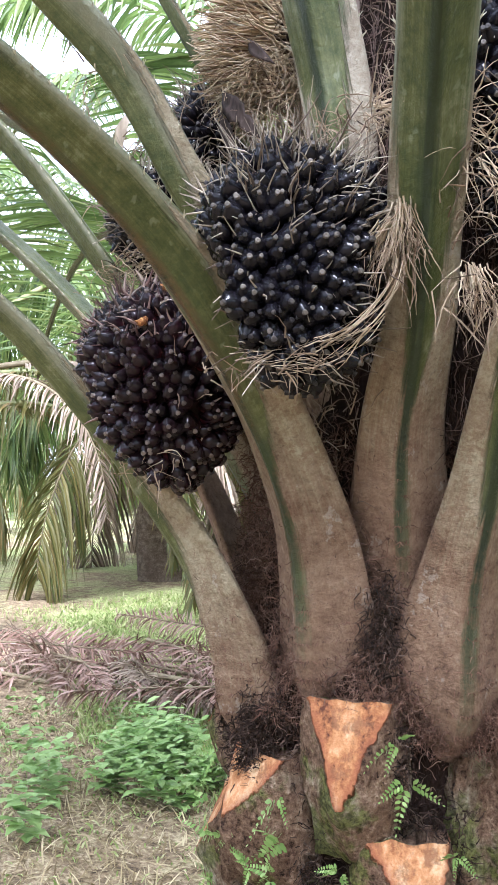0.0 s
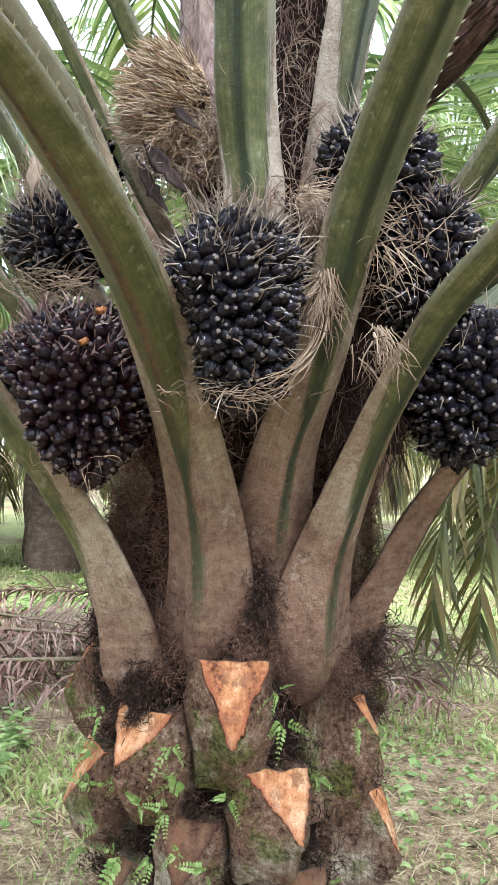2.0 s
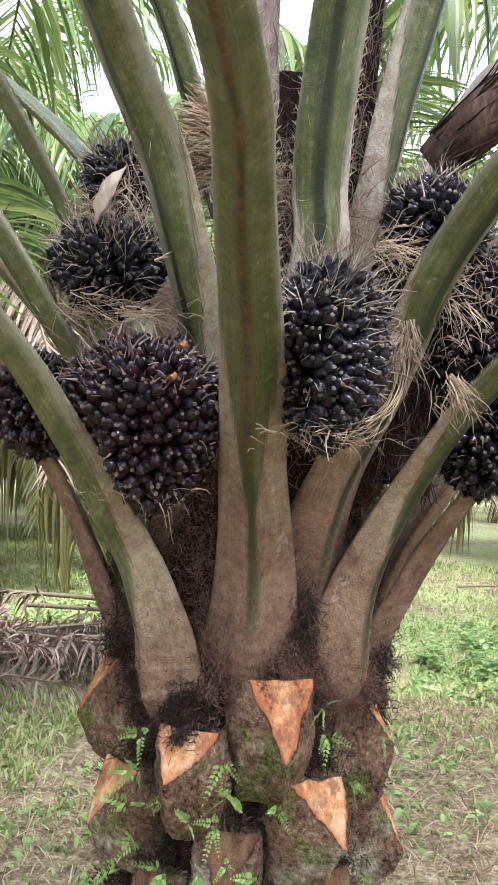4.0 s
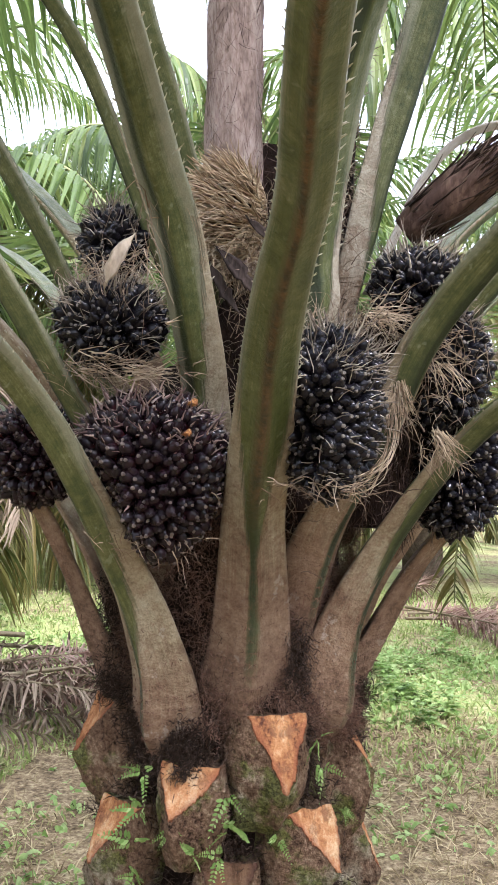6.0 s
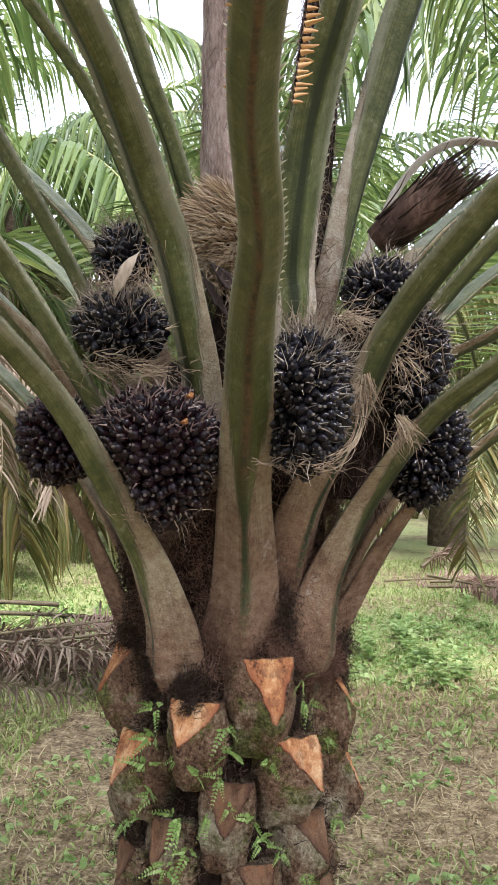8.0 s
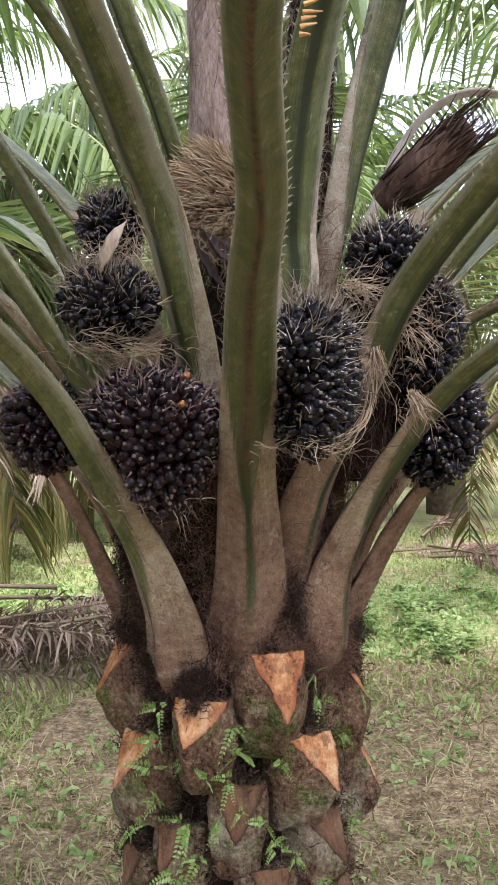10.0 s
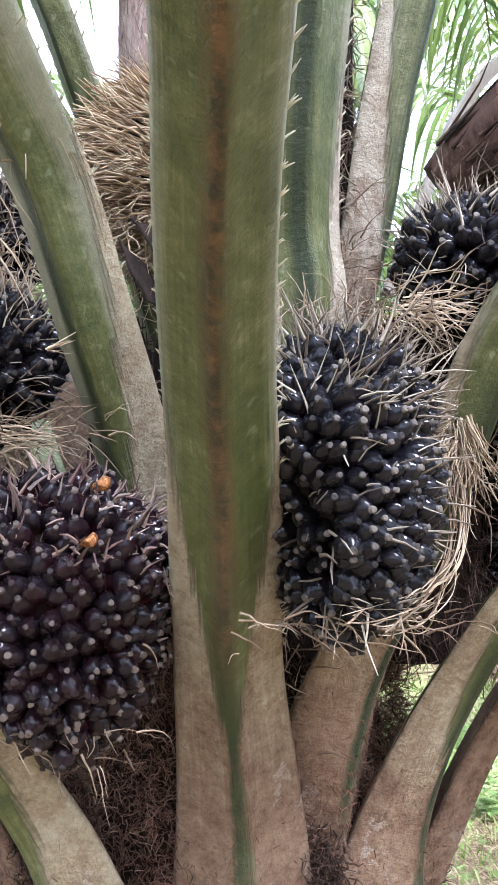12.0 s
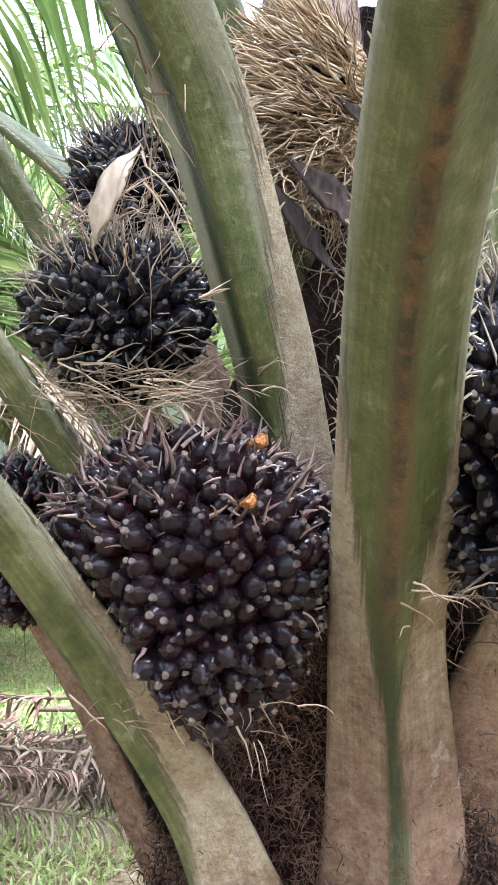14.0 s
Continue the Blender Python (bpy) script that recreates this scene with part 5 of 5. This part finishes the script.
def far_palm(x, y, height, seed, scale=1.0, dry=4, spin=0.0, hang=(), crown=(7, 9, 7)):
    rng = random.Random(seed)
    top = new("oil_palm")
    tagged(top, "neighbouring oil palm with long drooping green fronds", "palm tree", "palms of the plantation")
    top.location = (x, y, 0)
    n, rows = 18, 14
    verts = []
    for j in range(rows + 1):
        z = -0.05 + (height + 0.4) * j / rows
        for i in range(n):
            a = 2 * math.pi * i / n
            k = (0.34 - 0.1 * j / rows) * (1 + 0.22 * noise.noise((math.cos(a) * 4, math.sin(a) * 4, z * 6 + seed)))
            verts.append((k * math.cos(a), k * math.sin(a), z))
    faces = [(j * n + i, j * n + (i + 1) % n, (j + 1) * n + (i + 1) % n, (j + 1) * n + i) for j in range(rows) for i in range(n)]
    mesh_object("trunk", verts, faces, M_FAR_TRUNK, top, "rough dark trunk with old leaf stubs")
    plan = ["high"] * crown[0] + ["mid"] * crown[1] + ["low"] * crown[2] + ["dry"] * dry
    for k, kind in enumerate(plan):
        rib, leaf = rng.choice(FROND[kind]) if kind != "dry" else FROND[kind][1 if k % 3 == 0 and x < -5 else 0]
        fr = new("frond", rib)
        fr.parent = top
        lift = {"high": 0.45, "mid": 0.25, "low": 0.05, "dry": -0.1}[kind]
        a = k * 2.39996 + rng.uniform(-0.2, 0.2) + spin
        sc = scale * rng.uniform(0.85, 1.12)
        fr.matrix_local = Matrix.Translation((0.2 * math.cos(a), 0.2 * math.sin(a), height + lift)) @ Matrix.Rotation(a, 4, "Z") @ Matrix.Rotation(rng.uniform(-0.3, 0.3), 4, "X") @ Matrix.Scale(sc, 4)
        lf = new("leaflets", leaf)
        lf.parent = fr
        lf["kind"] = "stuff"
    for a, sc, z, kind in hang:         # old yellowing and dry fronds that droop to the ground
        fr = new("frond", FROND["hang"][kind][0])
        fr.parent = top
        fr.matrix_local = Matrix.Translation((0.2 * math.cos(a), 0.2 * math.sin(a), z)) @ Matrix.Rotation(a, 4, "Z") @ Matrix.Scale(sc, 4)
        lf = new("leaflets", FROND["hang"][kind][1])
        lf.parent = fr
        lf["kind"] = "stuff"


HANGING = {1: [(0.47, 0.74, 2.15, 0), (0.66, 0.84, 2.2, 1), (0.26, 0.64, 2.1, 1), (0.38, 0.78, 1.9, 0), (0.55, 0.66, 1.9, 0)],
           3: [(-2.356, 1.42, 2.85, 0), (-2.214, 1.0, 2.5, 0), (-2.05, 0.95, 2.6, 1), (-2.5, 1.25, 3.3, 0), (-2.44, 1.45, 2.9, 0)],
           5: [(-1.2, 1.3, 3.2, 0), (-1.75, 1.35, 3.0, 1), (-2.25, 1.25, 3.0, 0), (-0.8, 1.3, 3.0, 0), (-1.5, 1.2, 2.6, 0)],
           6: [(-0.30, 1.25, 2.9, 1), (-0.12, 1.05, 2.7, 1), (-0.50, 1.30, 3.2, 1), (-0.40, 1.0, 2.4, 0), (-0.8, 1.1, 2.7, 1)]}
# The last eight stand unseen beside and behind the camera, added to cut low light.
for k, (x, y, h, sc) in enumerate([(-6.2, 12.5, 4.0, 1.1), (-6.5, 1.65, 2.2, 0.9), (-5.2, 10.5, 4.6, 1.1), (2.7, 6.6, 3.4, 1.1), (-2.4, 12.5, 3.6, 1.2), (1.2, 14.5, 4.6, 1.2), (-6.4, 7.2, 3.6, 1.2), (-10.0, 6.4, 2.8, 1.1), (6.5, 15.0, 3.6, 1.05), (-12.5, 9.5, 2.2, 1.05),
                                   (-9.0, 17.0, 2.4, 1.1), (-15.5, 3.0, 2.2, 1.05), (1.5, 23.0, 2.5, 1.1), (-18.0, 15.0, 2.5, 1.15), (-6.0, 25.0, 2.6, 1.2), (8.5, 25.0, 2.6, 1.2), (-23.0, 7.0, 2.5, 1.2), (-14.0, 25.0, 2.7, 1.2), (0.0, 33.0, 2.8, 1.4), (-20.0, 30.0, 2.8, 1.5), (10.0, 36.0, 2.8, 1.4), (-9.0, 38.0, 2.8, 1.5), (-30.0, 16.0, 2.8, 1.5), (9.0, 6.0, 2.0, 1.0), (9.5, -8.0, 2.2, 1.1), (-9.5, -8.0, 2.2, 1.1), (0.5, -12.5, 2.2, 1.1), (12.0, 1.0, 2.2, 1.1), (-12.5, -3.0, 2.2, 1.1), (7.0, -15.0, 2.4, 1.2), (-6.0, -15.0, 2.4, 1.2), (14.0, -6.0, 2.4, 1.2)]):
    far_palm(x, y, h, 299 + k, sc, 0 if k == 1 else 2 if k == 3 else 6 if k in (4, 6) else 3, 0.3 * (k - 1), HANGING.get(k, ()), (3, 2, 0) if k == 1 else (3, 3, 1) if k == 3 else (5, 6, 3) if k == 2 else (7, 9, 7))


# ---- ground cover ----
def ground_z(x, y):
    return 0.05 * noise.noise((x * 0.7, y * 0.7, 0)) + 0.02 * noise.noise((x * 3, y * 3, 4))


def dry_frond(x, y, turn, seed, sc=0.75, z=0.1):
    rng = random.Random(seed)
    rib, leaf = FLAT[seed % len(FLAT)]
    ob = new("fallen_frond", rib)
    tagged(ob, "fallen dry brown palm frond lying on the grass", "palm frond", "fallen fronds")
    ob.matrix_local = Matrix.Translation((x, y, z + ground_z(x, y))) @ Matrix.Rotation(turn, 4, "Z") @ Matrix.Rotation(rng.uniform(-1.3, 1.3), 4, "X") @ Matrix.Scale(sc, 4)
    lf = new("leaflets", leaf)
    lf.parent = ob
    lf["kind"] = "stuff"


FLAT = [frond_data(3.8, 0.06, 0.12, 20 + k, M_LEAF_FALLEN if k < 3 else M_LEAF_DRY, M_RACHIS_DRY, 80, 0.30, 0.55, 0.018, 0.5) for k in range(4)]
rng = random.Random(9)
for k in range(44):
    u = k / 43
    dry_frond(-5.8 + 4.0 * u + rng.uniform(-0.3, 0.3), 1.6 + 2.6 * u + rng.uniform(-0.5, 0.5), rng.uniform(-0.4, 0.9) + (math.pi if k % 3 == 0 else 0), k, rng.uniform(0.35, 0.6), rng.uniform(0.05, 0.34))
for k in range(7):
    dry_frond(-3.4 + rng.uniform(-0.8, 0.6), 4.1 + rng.uniform(-0.5, 0.6), rng.uniform(-0.3, 0.15), 43 + 4 * k, 0.6, rng.uniform(0.10, 0.30))
for k in range(18):
    dry_frond(0.4 + rng.uniform(-0.6, 2.2), 8.8 + rng.uniform(-0.6, 1.2), rng.uniform(-1.4, 1.4), 60 + k, rng.uniform(0.4, 0.7), rng.uniform(0.03, 0.22))


def meadow(name, n, area, tall, width, mat, seed, label, want, lean=0.45, sag=0.35):
    rng = np.random.default_rng(seed)
    x0, x1, y0, y1 = area
    st, dr, ln = [], [], []
    while len(st) < n:
        x, y = rng.uniform(x0, x1), rng.uniform(y0, y1)
        k = noise.noise((x * 0.55 + seed, y * 0.55, 2)) + 0.5 * noise.noise((x * 1.9, y * 1.9, 7))
        if k < want(x, y) + rng.normal(0, 0.15):
            continue
        if math.hypot(x - AXIS[0], y - AXIS[1]) < 0.4:
            continue
        st.append((x, y, ground_z(x, y) - 0.01))
        dr.append((rng.normal(0, lean), rng.normal(0, lean), 1))
        ln.append(tall * rng.uniform(0.5, 1.3))
    lv, lf = leaflet_mesh(np.array(st), np.array(dr), np.array(ln), width, sag, rng)
    ob = mesh_object(name, lv, lf, mat, None, smooth=False)
    tagged(ob, label, "grass", kind="stuff")


meadow("grass", 40000, (-8.5, 3.4, 3.0, 12), 0.15, 0.008, M_GRASS, 71, "fresh green grass and low weeds", lambda x, y: -0.6)
meadow("grass", 16000, (-7.5, -1.5, 1.4, 5), 0.17, 0.008, M_GRASS, 78, "fresh green grass behind the fallen fronds", lambda x, y: -0.5 if y > 1.9 - 0.55 * (x + 4.5) else 2.0)
meadow("grass", 7000, (-4, 2.6, -0.5, 3.4), 0.08, 0.006, M_GRASS, 72, "short sparse green grass", lambda x, y: 0.0)
meadow("dry_grass", 40000, (-4.5, 2.8, -0.5, 4.6), 0.13, 0.0035, M_STRAW, 73, "dry straw and cut grass litter", lambda x, y: -0.35, 1.8, 0.15)
meadow("weeds", 7000, (-7, 3, 1.0, 9), 0.10, 0.022, M_WEED, 74, "low broad-leaved green weeds", lambda x, y: 0.12, 1.0, 0.4)
meadow("weeds", 1200, (-4.8, -1.6, 3.4, 6.5), 0.16, 0.026, M_WEED, 76, "leafy bright green weeds", lambda x, y: 0.1, 0.9, 0.45)
meadow("weeds", 900, (0.0, 2.2, 3.8, 7.0), 0.16, 0.026, M_WEED, 77, "leafy bright green weeds", lambda x, y: 0.1, 0.9, 0.45)


def weed_patch(n, place, spread, tall, seed, label):
    """Soft-stemmed weeds: a few stems each, with pairs of pointed oval leaves."""
    rng = np.random.default_rng(seed)
    v, f = [], []
    for _ in range(n):
        x, y = rng.normal(place, spread)
        high = rng.uniform(*tall)
        foot = np.array([x, y, ground_z(x, y) - 0.01])
        for _ in range(int(rng.integers(3, 6))):
            way = unit((rng.normal(0, 0.35), rng.normal(0, 0.35), 1)) * high * rng.uniform(0.6, 1.1)
            for k in range(6):
                p = foot + way * (0.25 + 0.15 * k)
                for side in (0, math.pi):
                    a = side + k * 1.57 + rng.normal(0, 0.3)
                    out = unit((math.cos(a), math.sin(a), rng.uniform(-0.1, 0.5)))
                    wide = unit(np.cross(out, (0, 0, 1)))
                    size = high * rng.uniform(0.24, 0.40) * (1.1 - 0.08 * k)
                    b = len(v)
                    v.extend((p, p + out * size * 0.35 + wide * size * 0.27, p + out * size * 0.7 + wide * size * 0.20, p + out * size - np.array([0, 0, size * 0.15]), p + out * size * 0.7 - wide * size * 0.20, p + out * size * 0.35 - wide * size * 0.27, p + out * size * 0.5 - np.array([0, 0, size * 0.06])))
                    f += [(b + i, b + (i + 1) % 6, b + 6) for i in range(6)]
    tagged(mesh_object("weeds", v, f, M_WEED, smooth=False), label, "weeds", kind="stuff")


weed_patch(30, (-2.75, 1.5), (0.45, 0.28), (0.18, 0.34), 400, "leafy bright green weeds in front of the fallen fronds")
weed_patch(22, (-3.9, 4.5), (0.9, 0.6), (0.20, 0.35), 401, "leafy green weeds in the grass")
weed_patch(24, (0.5, 5.9), (0.5, 0.8), (0.15, 0.30), 402, "leafy green weeds under a neighbouring palm")
